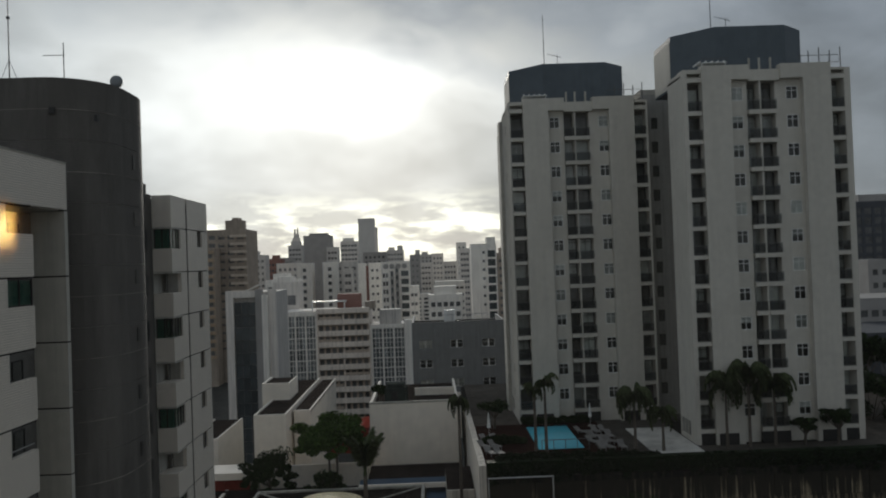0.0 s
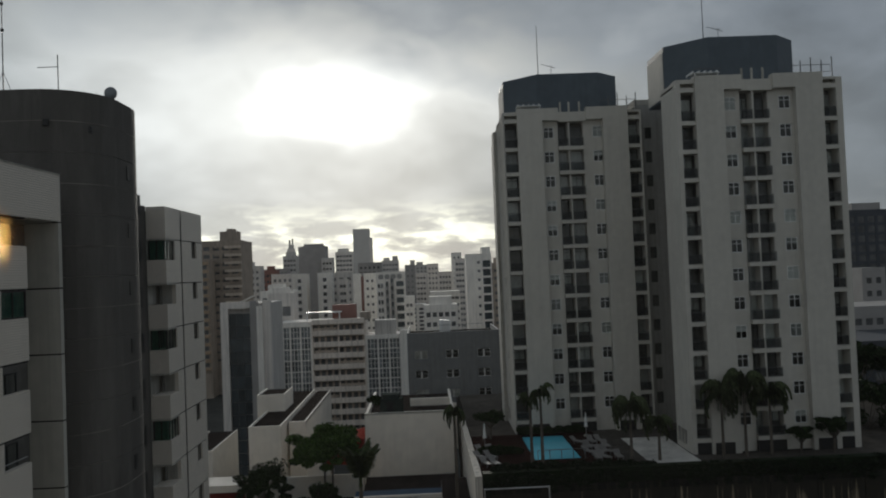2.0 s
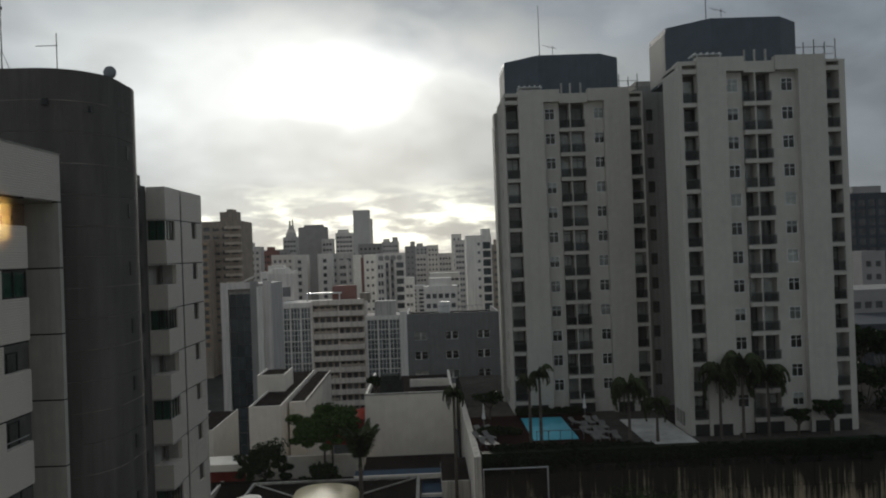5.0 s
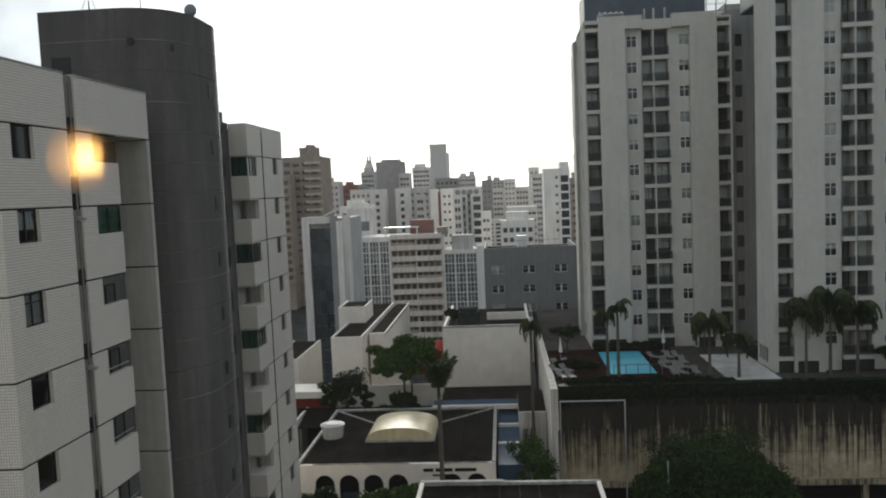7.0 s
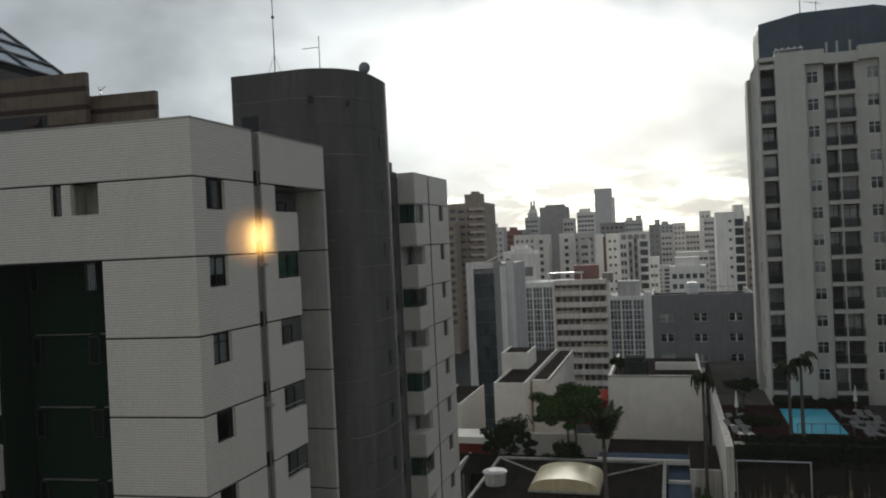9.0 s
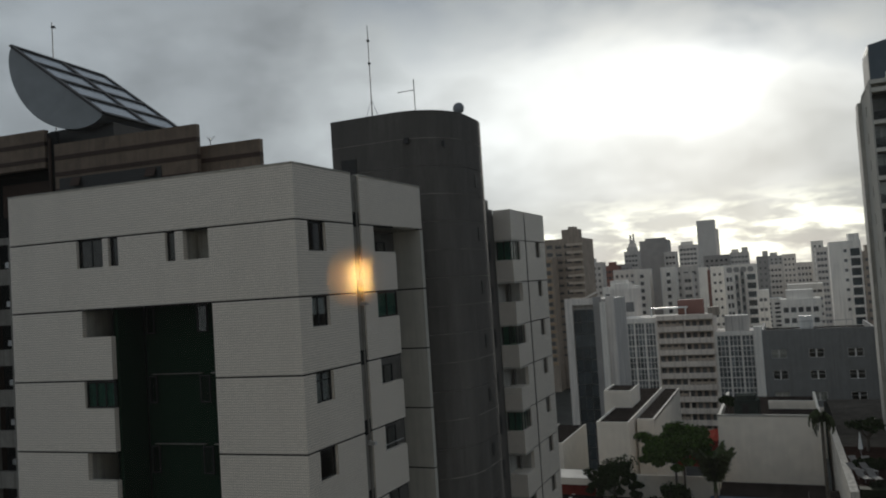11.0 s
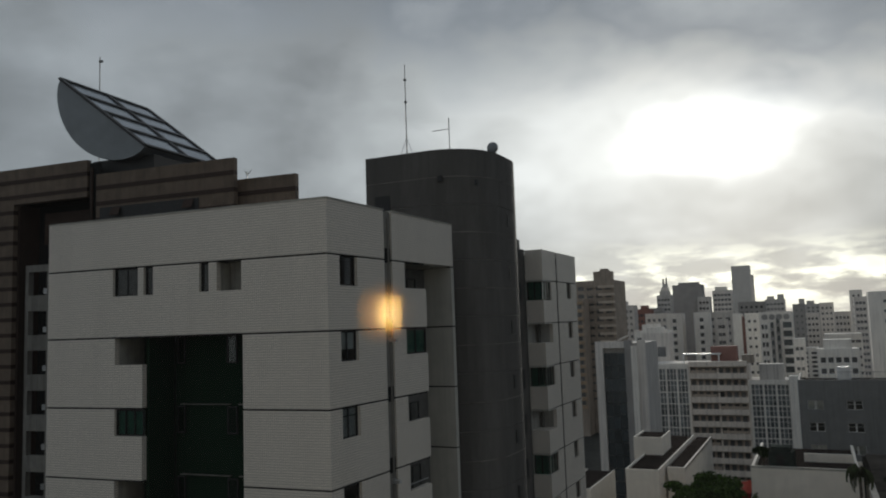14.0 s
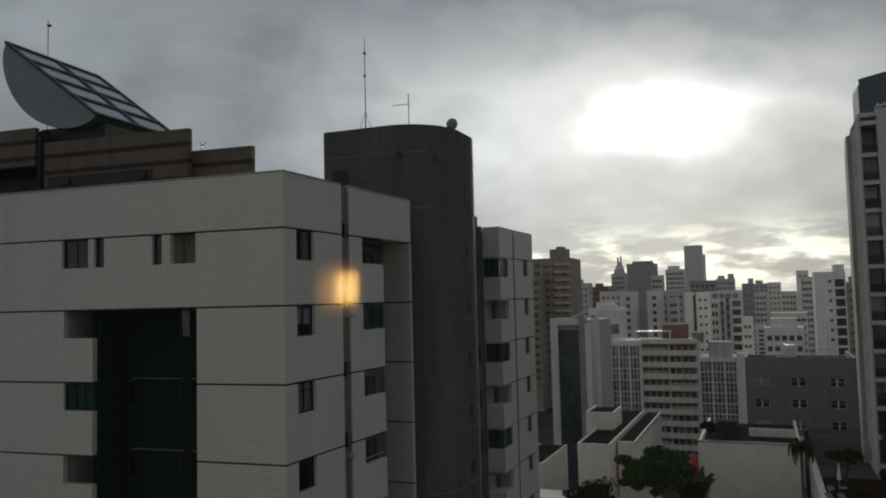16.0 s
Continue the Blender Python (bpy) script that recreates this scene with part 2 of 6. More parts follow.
# The dimness of rooms and deep balconies is put into this grey.
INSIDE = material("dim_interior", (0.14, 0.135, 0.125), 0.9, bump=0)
CURTAIN = material("pale_curtain", (0.75, 0.73, 0.68), 0.9, 0.15, 6.0, pieces=0.5)
GREEN_CURTAIN = material("green_curtain", (0.17, 0.27, 0.235), 0.9, 0.15, 6.0)
RAIL = material("rail_paint", (0.11, 0.11, 0.11), 0.5, bump=0)
BARK = material("bark", (0.10, 0.085, 0.07), 0.95, 0.2, 5.0, 0.5)
LEAF = leaf_material("leaves", (0.046, 0.082, 0.018))
LEAF_DEEP = leaf_material("deep_green_leaves", (0.024, 0.046, 0.009))
LEAF_DARK = leaf_material("dark_leaves", (0.020, 0.034, 0.011))
PALM = leaf_material("palm_leaves", (0.052, 0.066, 0.030))


# Streak-stained concrete that gets darker towards the top of the wall
def top_darkened(name):
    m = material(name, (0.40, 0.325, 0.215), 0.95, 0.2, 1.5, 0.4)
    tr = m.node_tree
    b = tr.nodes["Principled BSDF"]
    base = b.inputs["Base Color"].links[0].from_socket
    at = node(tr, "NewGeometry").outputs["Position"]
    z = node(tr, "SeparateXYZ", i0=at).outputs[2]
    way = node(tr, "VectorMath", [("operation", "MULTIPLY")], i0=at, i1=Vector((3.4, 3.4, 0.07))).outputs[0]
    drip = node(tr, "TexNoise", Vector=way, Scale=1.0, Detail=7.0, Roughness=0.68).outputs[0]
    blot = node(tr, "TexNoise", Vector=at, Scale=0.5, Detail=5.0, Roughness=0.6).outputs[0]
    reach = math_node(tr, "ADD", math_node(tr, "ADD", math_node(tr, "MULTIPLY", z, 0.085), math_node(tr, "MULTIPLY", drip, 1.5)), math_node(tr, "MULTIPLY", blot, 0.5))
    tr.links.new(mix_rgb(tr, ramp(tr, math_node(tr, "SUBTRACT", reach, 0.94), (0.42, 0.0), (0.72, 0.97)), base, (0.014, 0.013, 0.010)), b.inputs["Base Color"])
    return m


STREAKED_WALL = top_darkened("top_dark_streaks_concrete")
WATER = material("pool_water", (0.12, 0.55, 0.70), 0.06, 0.06, 1.2, 0.15)
POOL_TILE = material("pool_tile", (0.2, 0.6, 0.75), 0.3)
DECK_RED = material("red_brown_deck", (0.024, 0.012, 0.010), 0.75, 0.2, 1.5, 0.2, spec=0.03)
DARK_PAVE = material("dark_paving", (0.075, 0.068, 0.06), 0.9, 0.2, 1.0, 0.2, spec=0.03)
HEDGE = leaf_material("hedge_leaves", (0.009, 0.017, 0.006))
PAVE = material("pale_paving", (0.60, 0.58, 0.54), 0.85, 0.1, 1.0, 0.2, stain=0.3)
ASPHALT = material("asphalt", (0.05, 0.05, 0.05), 0.9, 0.2, 2.0, 0.3)
EARTH = material("city_ground", (0.04, 0.041, 0.037), 0.95, 0.3, 0.3, 0.3)
WALL_STAIN = material("streaked_concrete", (0.34, 0.275, 0.19), 0.95, 0.2, 1.5, 0.4, stain=0.9, stain_col=(0.04, 0.035, 0.028), streak=2.2)
# Near-black concrete with paler streaks, for the planter and the podium
BLACK_CONCRETE = material("near_black_concrete", (0.010, 0.010, 0.008), 0.95, 0.3, 1.5, 0.4, stain=0.3, stain_col=(0.08, 0.065, 0.045), streak=True)
WHITE_WALL = material("white_render", (0.82, 0.76, 0.67), 0.9, 0.06, 0.8, 0.15, stain=0.06, stain_col=(0.25, 0.24, 0.22), streak=True)
SIDE_WALL = material("weathered_whitewash", (0.66, 0.615, 0.55), 0.95, 0.08, 0.8, 0.2, stain=0.5, stain_col=(0.16, 0.15, 0.13), streak=True, spec=0.05)
GREY_WALL = material("grey_render", (0.20, 0.206, 0.207), 0.85, 0.06, 1.0, 0.1, stain=0.15, streak=True)
ROOF_DARK = material("dark_fibre_cement", (0.017, 0.015, 0.013), 0.95, 0.3, 1.2, 0.3, stain=0.35, stain_col=(0.045, 0.038, 0.032), spec=0.02)
ROOF_BROWN = material("old_roof", (0.032, 0.026, 0.023), 0.9, 0.25, 1.2, 0.3, spec=0.03)
KIOSK = material("dark_green_grey_metal", (0.045, 0.055, 0.05), 0.8, 0.2, 1.5, 0.2, spec=0.05)
BLUE = material("blue_paint", (0.03, 0.062, 0.105), 0.6, 0.15, 1.0)
RED = material("red_canvas", (0.21, 0.042, 0.032), 1.0, 0.15, 1.0, spec=0.02)
VAULT = material("yellowed_polycarbonate", (0.66, 0.56, 0.34), 0.4, 0.1, 0.7, 0.1, stain=0.3, stain_col=(0.3, 0.25, 0.15), streak=True)
WHITE_PLASTIC = material("white_plastic", (0.72, 0.72, 0.70), 0.5, 0.06, 3.0)
TANK_PLASTIC = material("weathered_plastic", (0.50, 0.49, 0.46), 0.6, 0.08, 2.0, 0.1, stain=0.35, stain_col=(0.2, 0.19, 0.17), streak=True)
CLAD_A = material("pale_brown_cladding", (0.145, 0.108, 0.080), 0.7, 0.15, 1.2, 0.15, stain=0.3, streak=True)
WEATHERED = material("weathered_concrete", (0.20, 0.19, 0.17), 0.9, 0.12, 2.0, 0.2, stain=0.4, streak=True)
# The wing's balcony recesses get their shade from this darker grey.
RECESS = material("recess_shade_grey", (0.36, 0.35, 0.32), 0.9, 0.08, 2.0, 0.15, stain=0.25, streak=True)
LOUNGER = material("greyed_plastic", (0.20, 0.19, 0.18), 0.6, 0.1, 3.0)
CLAD_B = material("dark_brown_cladding", (0.042, 0.026, 0.020), 0.7, 0.15, 1.2, 0.15)
METAL = material("grey_metal", (0.20, 0.215, 0.225), 0.45, 0.08, 0.8, 0.05, metal=0.3)
PANEL = material("collector_glass", (0.30, 0.33, 0.36), 0.12, 0.15, 0.8, 0.0, metal=0.5)
ROOM_WALL = material("room_paint", (0.16, 0.15, 0.13), 0.9, 0.05)
ROOM_FLOOR = material("room_floor", (0.12, 0.08, 0.05), 0.6, 0.15)
LAMP_GLOW = glow_material("warm_lamp", (1.0, 0.64, 0.24), 85.0)

# ---------------------------------------------------------------- building tools


class Geo:
    """Collects faces for one mesh."""

    def __init__(self):
        self.v, self.f = [], []

    def add(self, vs, fs):
        k = len(self.v)
        self.v += [tuple(p) for p in vs]
        self.f += [tuple(i + k for i in q) for q in fs]
        return self

    def box(self, x0, x1, y0, y1, z0, z1):
        return self.add([(x, y, z) for z in (z0, z1) for y in (y0, y1) for x in (x0, x1)],
                        [(0, 2, 3, 1), (4, 5, 7, 6), (0, 1, 5, 4), (2, 6, 7, 3), (0, 4, 6, 2), (1, 3, 7, 5)])

    def prism(self, plan, z0, z1):
        """plan: anticlockwise corners."""
        n = len(plan)
        return self.add([(x, y, z0) for x, y in plan] + [(x, y, z1) for x, y in plan],
                        [tuple(range(n - 1, -1, -1)), tuple(range(n, 2 * n))] + [(i, (i + 1) % n, n + (i + 1) % n, n + i) for i in range(n)])

    def tube(self, p, q, r0, r1=None, n=8, caps=True):
        p, q = Vector(p), Vector(q)
        r1 = r0 if r1 is None else r1
        turn = (q - p).to_track_quat("Z", "Y")
        ring = [turn @ Vector((math.cos(a), math.sin(a), 0)) for a in (2 * math.pi * i / n for i in range(n))]
        fs = [(i, (i + 1) % n, n + (i + 1) % n, n + i) for i in range(n)]
        if caps:
            fs += [tuple(range(n - 1, -1, -1)), tuple(range(n, 2 * n))]
        return self.add([p + r0 * d for d in ring] + [q + r1 * d for d in ring], fs)

    def slab(self, x0, x1, z0, z1, y0, y1, holes=()):
        """A wall along x with holes (x0, x1, z0, z1), from depth y0 to y1, with reveals."""
        xs = sorted({x0, x1, *(c for h in holes for c in h[:2] if x0 < c < x1)})
        zs = sorted({z0, z1, *(c for h in holes for c in h[2:] if z0 < c < z1)})

        def solid(i, j):
            if not (0 <= i < len(xs) - 1 and 0 <= j < len(zs) - 1):
                return False
            x, z = (xs[i] + xs[i + 1]) / 2, (zs[j] + zs[j + 1]) / 2
            return not any(h[0] < x < h[1] and h[2] < z < h[3] for h in holes)
        for i in range(len(xs) - 1):
            for j in range(len(zs) - 1):
                if not solid(i, j):
                    continue
                a, b, c, d = xs[i], xs[i + 1], zs[j], zs[j + 1]
                self.add([(a, y0, c), (b, y0, c), (b, y0, d), (a, y0, d)], [(0, 1, 2, 3)])
                self.add([(a, y1, c), (b, y1, c), (b, y1, d), (a, y1, d)], [(3, 2, 1, 0)])
                for di, dj, q in ((-1, 0, (a, a, c, d)), (1, 0, (b, b, d, c)), (0, -1, (b, a, c, c)), (0, 1, (a, b, d, d))):
                    if not solid(i + di, j + dj):
                        self.add([(q[0], y0, q[2]), (q[0], y1, q[2]), (q[1], y1, q[3]), (q[1], y0, q[3])] if di else
                                 [(q[0], y0, q[2]), (q[0], y1, q[2]), (q[1], y1, q[3]), (q[1], y0, q[3])], [(3, 2, 1, 0)])
        return self

    def mesh(self, name, mat, smooth=False):
        me = bpy.data.meshes.new(name)
        me.from_pydata(self.v, [], self.f)
        me.materials.append(mat)
        if smooth:
            me.polygons.foreach_set("use_smooth", [True] * len(me.polygons))
        me.update()
        return me


PLACED = {}


def thing(name, label, category, at=(0, 0, 0), group="", kind=""):
    ob = tagged(new(name), label, category, group, kind)
    ob.empty_display_size = 0.3
    ob.matrix_basis = PLACED[ob] = Matrix.Translation(at)
    return ob


def part(name, data, mat, parent, label="", m=None, smooth=False, kind=""):
    """One mesh object under a thing or a part; data: a Geo or a mesh to share."""
    me = data.mesh(name, mat, smooth) if isinstance(data, Geo) else data
    ob = new(name, me)
    m = m or Matrix()
    ob.parent, ob.matrix_parent_inverse, ob.matrix_basis = parent, PLACED[parent].inverted(), m
    PLACED[ob] = m
    return tagged(ob, label, kind=kind)


def solo(name, data, mat, label, category, m=None, group="", kind="", smooth=False):
    """A thing or a piece of the setting that is one mesh."""
    ob = new(name, data.mesh(name, mat, smooth) if isinstance(data, Geo) else data)
    ob.matrix_basis = PLACED[ob] = m or Matrix()
    return tagged(ob, label, category, group, kind)


def along(p0, p1):
    """Frame of a facade from p0 to p1, seen from outside with p0 on its left: x along it, y inwards, z up."""
    u = (Vector(p1) - Vector(p0)).normalized()
    return Matrix(((u.x, -u.y, 0, p0[0]), (u.y, u.x, 0, p0[1]), (0, 0, 1, 0), (0, 0, 0, 1)))


SHARED = {}


def shared(key, make):
    if key not in SHARED:
        SHARED[key] = make()
    return SHARED[key]


def frame_geo(w, h, bar, cols, rows, deep=0.06):
    g = Geo()
    g.box(0, w, 0, deep, 0, bar).box(0, w, 0, deep, h - bar, h).box(0, bar, 0, deep, bar, h - bar).box(w - bar, w, 0, deep, bar, h - bar)
    for i in range(1, cols):
        x = w * i / cols
        g.box(x - bar * 0.45, x + bar * 0.45, 0.005, deep - 0.005, bar, h - bar)
    for z in rows:
        g.box(bar, w - bar, 0.007, deep - 0.007, z * h - bar * 0.4, z * h + bar * 0.4)
    return g


def window(parent, wall, x, z, w, h, deep=0.12, frame_mat=None, bar=0.05, cols=2, rows=(), pane=None, curtain=0.0, curtain_mat=None, glass_on=True):
    frame_mat, pane = frame_mat or FRAME_DARK, pane or GLASS
    w, h = round(w, 2), round(h, 2)
    m = wall @ Matrix.Translation((x, deep, z))
    ob = part("window", shared(("frame", w, h, bar, cols, rows, frame_mat.name), lambda: frame_geo(w, h, bar, cols, rows).mesh("window", frame_mat)), None, parent, m=m)
    if glass_on:
        part("pane", shared(("pane", w, h, pane.name), lambda: Geo().add([(0.02, 0.03, 0.02), (w - 0.02, 0.03, 0.02), (w - 0.02, 0.03, h - 0.02), (0.02, 0.03, h - 0.02)], [(0, 1, 2, 3)]).mesh("pane", pane)), None, ob, m=m)
    if curtain:
        cm = curtain_mat or CURTAIN
        drop = round(curtain, 1)

        def pleats():
            g, n = Geo(), 14
            vs = [(w * i / n, 0.09 + 0.03 * (i % 2), zz) for zz in (h * (1 - drop), h) for i in range(n + 1)]
            return g.add(vs, [(i, i + 1, n + 2 + i, n + 1 + i) for i in range(n)]).mesh("curtain", cm)
        part("curtain", shared(("curtain", w, h, drop, cm.name), pleats), None, ob, m=m)
    return ob


def rail_geo(w, h=1.0, gap=0.13):
    g = Geo().box(0, w, 0, 0.05, h - 0.05, h).box(0, w, 0, 0.05, 0.05, 0.09)
    n = max(2, int(w / gap))
    for i in range(n + 1):
        x = w * i / n
        g.box(x - 0.01, x + 0.01, 0.01, 0.035, 0.07, h - 0.03)
    return g


R = random.Random(7)

# ---------------------------------------------------------------- ground


def ground_height(x, y):
    """The street level; it falls into a valley and climbs to the far city."""
    fall = -14 * min(max((y - 108) / 60, 0), 1)
    rise = 30 * min(max((y - 260) / 700, 0), 1) ** 1.2
    return fall + rise


def build_ground():
    xs = [-2500, -1200, -600, -300, -150, -80, -40, -20, 0, 20, 40, 80, 150, 300, 600, 1200, 2500]
    ys = [-400, -100, -20, 10, 40, 70, 90, 108, 123, 138, 153, 168, 200, 260, 330, 400, 500, 620, 760, 960, 1500, 2600, 4500]
    g = Geo().add([(x, y, ground_height(x, y)) for y in ys for x in xs],
                  [(j * len(xs) + i, j * len(xs) + i + 1, (j + 1) * len(xs) + i + 1, (j + 1) * len(xs) + i) for j in range(len(ys) - 1) for i in range(len(xs) - 1)])
    solo("ground", g, EARTH, "dark city ground between the buildings", "ground", kind="structure")
    g = Geo().box(-60, 70, 38, 45, 0.02, 0.06)
    solo("road", g, ASPHALT, "narrow asphalt street below the window", "road", kind="structure")


build_ground()

PALE_JOINT = material("worn_pale_joint", (0.19, 0.175, 0.155), 0.9, 0.35, 1.2, 0.0)

# ---------------------------------------------------------------- tiled apartment building beside the window
FLOOR, LINE, TOP, LOWEST = 2.9, 32.83, 34.93, 11


def level(k):
    return LINE - FLOOR * k


LEFT, CORNER, FIN = (-30.24, 23.56), (-16.35, 24.50), (-16.05, 35.10)


def build_front_block():
    b = thing("apartment_building", "white tiled apartment building with dark joints and recessed balconies", "building", (-23, 30, 0))
    f1, f2 = along(LEFT, CORNER), along(CORNER, FIN)
    w1, w2 = (Vector(CORNER) - Vector(LEFT)).length, (Vector(FIN) - Vector(CORNER)).length
    j = 0.035
    # top band
    part("wall", Geo().slab(0, w1, LINE + j, TOP, 0, 0.25), TILE, b, m=f1)
    part("wall", Geo().slab(0, 4.1, LINE + j, TOP, 0, 0.25), TILE, b, m=f2)
    part("wall", Geo().slab(4.74, w2, LINE + j, TOP, 0, 0.25), TILE, b, m=f2)
    part("coping", Geo().box(-0.02, w1 + 0.03, -0.03, 0.28, TOP, TOP + 0.05), CONCRETE, b, m=f1)
    for x0, x1 in ((0.28, 4.1), (4.74, w2)):
        part("coping", Geo().box(x0, x1, -0.03, 0.28, TOP + 0.002, TOP + 0.05), CONCRETE, b, m=f2)
    # joints between storeys, set back
    for k in range(LOWEST):
        z = level(k)
        a, e = (0.03, w1 - 0.03)
        for x0, x1 in ((a, e),) if k < 2 else ((a, 5.2), (10.12, e)):
            part("joint", Geo().box(x0, x1, 0.05, 0.24, z - j, z + j), JOINT_AND_SHADE, b, m=f1)
        for x0, x1 in ((0.0, 4.1), (4.74, 7.72)):
            part("joint", Geo().box(x0, x1, 0.05, 0.24, z - j, z + j), JOINT_AND_SHADE, b, m=f2)
    # storeys
    for k in range(LOWEST):
        z1, z0 = level(k) - j, level(k + 1) + j
        wt, wb = z1, level(k) - 1.18
        if k == 0:
            holes = [(3.61, 4.95, wb, wt), (5.24, 5.74, wb, wt), (8.06, 8.52, wb, wt), (8.91, 10.08, wb, wt)]
            part("wall", Geo().slab(0, w1, z0, z1, 0, 0.25, holes), TILE, b, m=f1)
            for x0, x1, lo, hi in holes[:3]:
                window(b, f1, x0, lo, x1 - x0, hi - lo, 0.14, cols=2 if x1 - x0 > 1 else 1, curtain=0)
            part("reveal", Geo().box(8.7, 10.3, 1.0, 1.1, wb - 0.3, wt + 0.1).box(8.72, 8.86, 0.26, 1.0, wb - 0.2, wt).box(10.1, 10.24, 0.26, 1.0, wb - 0.2, wt).box(8.8, 10.2, 0.26, 1.0, wb - 0.12, wb - 0.02), CONCRETE, b, m=f1)
        else:
            part("wall", Geo().slab(0, 5.2, z0, z1, 0, 0.25, [(3.75, 5.3, wb + 0.06, wt + 0.1)]), TILE, b, m=f1)
            part("wall", Geo().slab(10.12, w1, z0, z1, 0, 0.25), TILE, b, m=f1)
            # floor takes the dim interior grey, as shade behind the parapet
            part("balcony_floor", Geo().box(3.75, 5.18, 0.26, 1.7, z0 - 0.02, z0 + 0.12), INSIDE, b, m=f1)
            part("balcony_side", Geo().box(3.6, 3.74, 0.26, 1.75, z0, z1), CONCRETE, b, m=f1)
            if k in (2, 5, 8):
                window(b, f1, 3.77, wb + 0.08, 1.42, wt - wb - 0.1, 0.1, cols=3, pane=GLASS_GREEN, curtain=1.0, curtain_mat=GREEN_CURTAIN)
            part("ledge", Geo().box(5.75, 8.25, 1.62, 1.79, z0 - 0.03, z0 + 0.0), WEATHERED, b, m=f1)
            part("ledge", Geo().box(8.7, 9.45, 1.62, 1.79, z0 - 0.03, z0 + 0.0), WEATHERED, b, m=f1)
            window(b, f1, 9.3, wb, 0.72, 1.12, 1.5, cols=1, pane=GLASS_GREEN if k == 1 else GLASS, curtain=1.0 if k == 1 else 0, curtain_mat=GREEN_CURTAIN)
            window(b, f1, 8.15, wb, 0.5, 1.12, 1.62, cols=1)
            window(b, f1, 5.6, wb, 0.4, 1.12, 1.62, cols=1)
        # street side
        part("wall", Geo().slab(0, 4.1, z0, z1, 0, 0.25, [(0.8, 2.02, wb, wt)]), TILE, b, m=f2)
        window(b, f2, 0.8, wb, 1.22, wt - wb, 0.14, cols=2 if k in (1, 2) else 1, rows=(0.72,) if k == 2 else (), curtain=1.0 if k == 2 else (0.6 if k == 1 else 0))
        part("wall", Geo().slab(4.74, 7.72, z0, z1, 0, 0.25, [(5.8, 8.0, wb + 0.03, wt + 0.1)]), TILE, b, m=f2)
        part("balcony_floor", Geo().box(5.6, 7.72, 0.26, 1.5, z0 - 0.03, z0 + 0.1), CONCRETE, b, m=f2)
        part("balcony_side", Geo().box(5.4, 5.56, 0.26, 1.5, z0, z1), CONCRETE, b, m=f2)
        if k == 1:
            window(b, f2, 5.83, wb + 0.05, 1.88, wt - wb - 0.06, 0.08, cols=2, pane=GLASS_GREEN, curtain=1.0, curtain_mat=GREEN_CURTAIN)
        else:
            window(b, f2, 6.1, z0 + 0.9, 1.0, 1.3, 1.3, cols=2, curtain=0.7 if k % 3 == 0 else 0)
            window(b, f2, 7.5, z0 + 0.2, 1.6, 2.1, 1.3, cols=2)
            if k > 2:
                part("rail", Geo().box(5.85, 7.6, 0.1, 0.13, wb + 0.26, wb + 0.30), FRAME_LIGHT, b, m=f2)
        # fin wall at the end of the balconies
        part("fin_wall", Geo().box(w2 - 0.28, w2, -0.02, 1.48, z0 + 0.0, z1), FIN_PAINT, b, m=f2)
        part("joint", Geo().box(w2 - 0.25, w2 - 0.03, 0.02, 1.45, z1, z1 + 2 * j), JOINT_AND_SHADE, b, m=f2)
    part("groove_back", Geo().box(4.102, 4.738, 0.07, 0.24, 0, TOP - 0.02), WEATHERED, b, m=f2)
    # dark blocks in the groove at each storey joint
    for k in range(LOWEST):
        part("vent_slot", Geo().box(4.14, 4.70, 0.05, 0.069, level(k) - 0.12, level(k) + 0.5), JOINT_AND_SHADE, b, m=f2)
    part("drain_pipe", Geo().tube((4.50, 0.045, 0.2), (4.50, 0.045, TOP - 0.3), 0.045, n=8), WEATHERED, b, m=f2)
    for k in (1, 3, 5):
        part("floodlight", Geo().box(4.38, 4.56, -0.28, 0.05, level(k) - 0.55, level(k) - 0.42).box(4.43, 4.5, -0.05, 0.15, level(k) - 0.5, level(k) - 0.36), FRAME_LIGHT, b, m=f2)
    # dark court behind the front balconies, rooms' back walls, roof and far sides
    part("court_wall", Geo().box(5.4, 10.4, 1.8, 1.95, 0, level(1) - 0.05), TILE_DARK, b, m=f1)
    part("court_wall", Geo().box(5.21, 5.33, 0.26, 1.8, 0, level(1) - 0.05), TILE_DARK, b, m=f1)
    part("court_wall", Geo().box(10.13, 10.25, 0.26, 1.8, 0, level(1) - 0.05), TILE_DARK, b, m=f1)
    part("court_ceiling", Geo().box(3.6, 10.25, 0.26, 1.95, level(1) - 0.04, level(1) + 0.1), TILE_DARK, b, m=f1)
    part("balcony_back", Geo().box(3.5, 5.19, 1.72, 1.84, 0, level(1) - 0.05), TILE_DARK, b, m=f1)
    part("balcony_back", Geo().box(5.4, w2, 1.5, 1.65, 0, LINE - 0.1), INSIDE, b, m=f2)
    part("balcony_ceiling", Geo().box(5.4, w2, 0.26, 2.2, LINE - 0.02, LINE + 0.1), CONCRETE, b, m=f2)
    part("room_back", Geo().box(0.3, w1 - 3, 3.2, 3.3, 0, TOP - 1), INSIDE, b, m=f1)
    part("roof", Geo().prism([(-29.9, 23.9), (-16.7, 24.8), (-16.4, 34.8), (-29.9, 34.8)], TOP - 0.9, TOP - 0.7), ROOF_DARK, b)
    part("side_wall", Geo().box(-30.3, -30.05, 23.8, 35.1, 0, TOP), TILE, b)
    part("back_wall", Geo().box(-30.0, -18.5, 34.9, 35.1, 0, TOP), TILE, b)
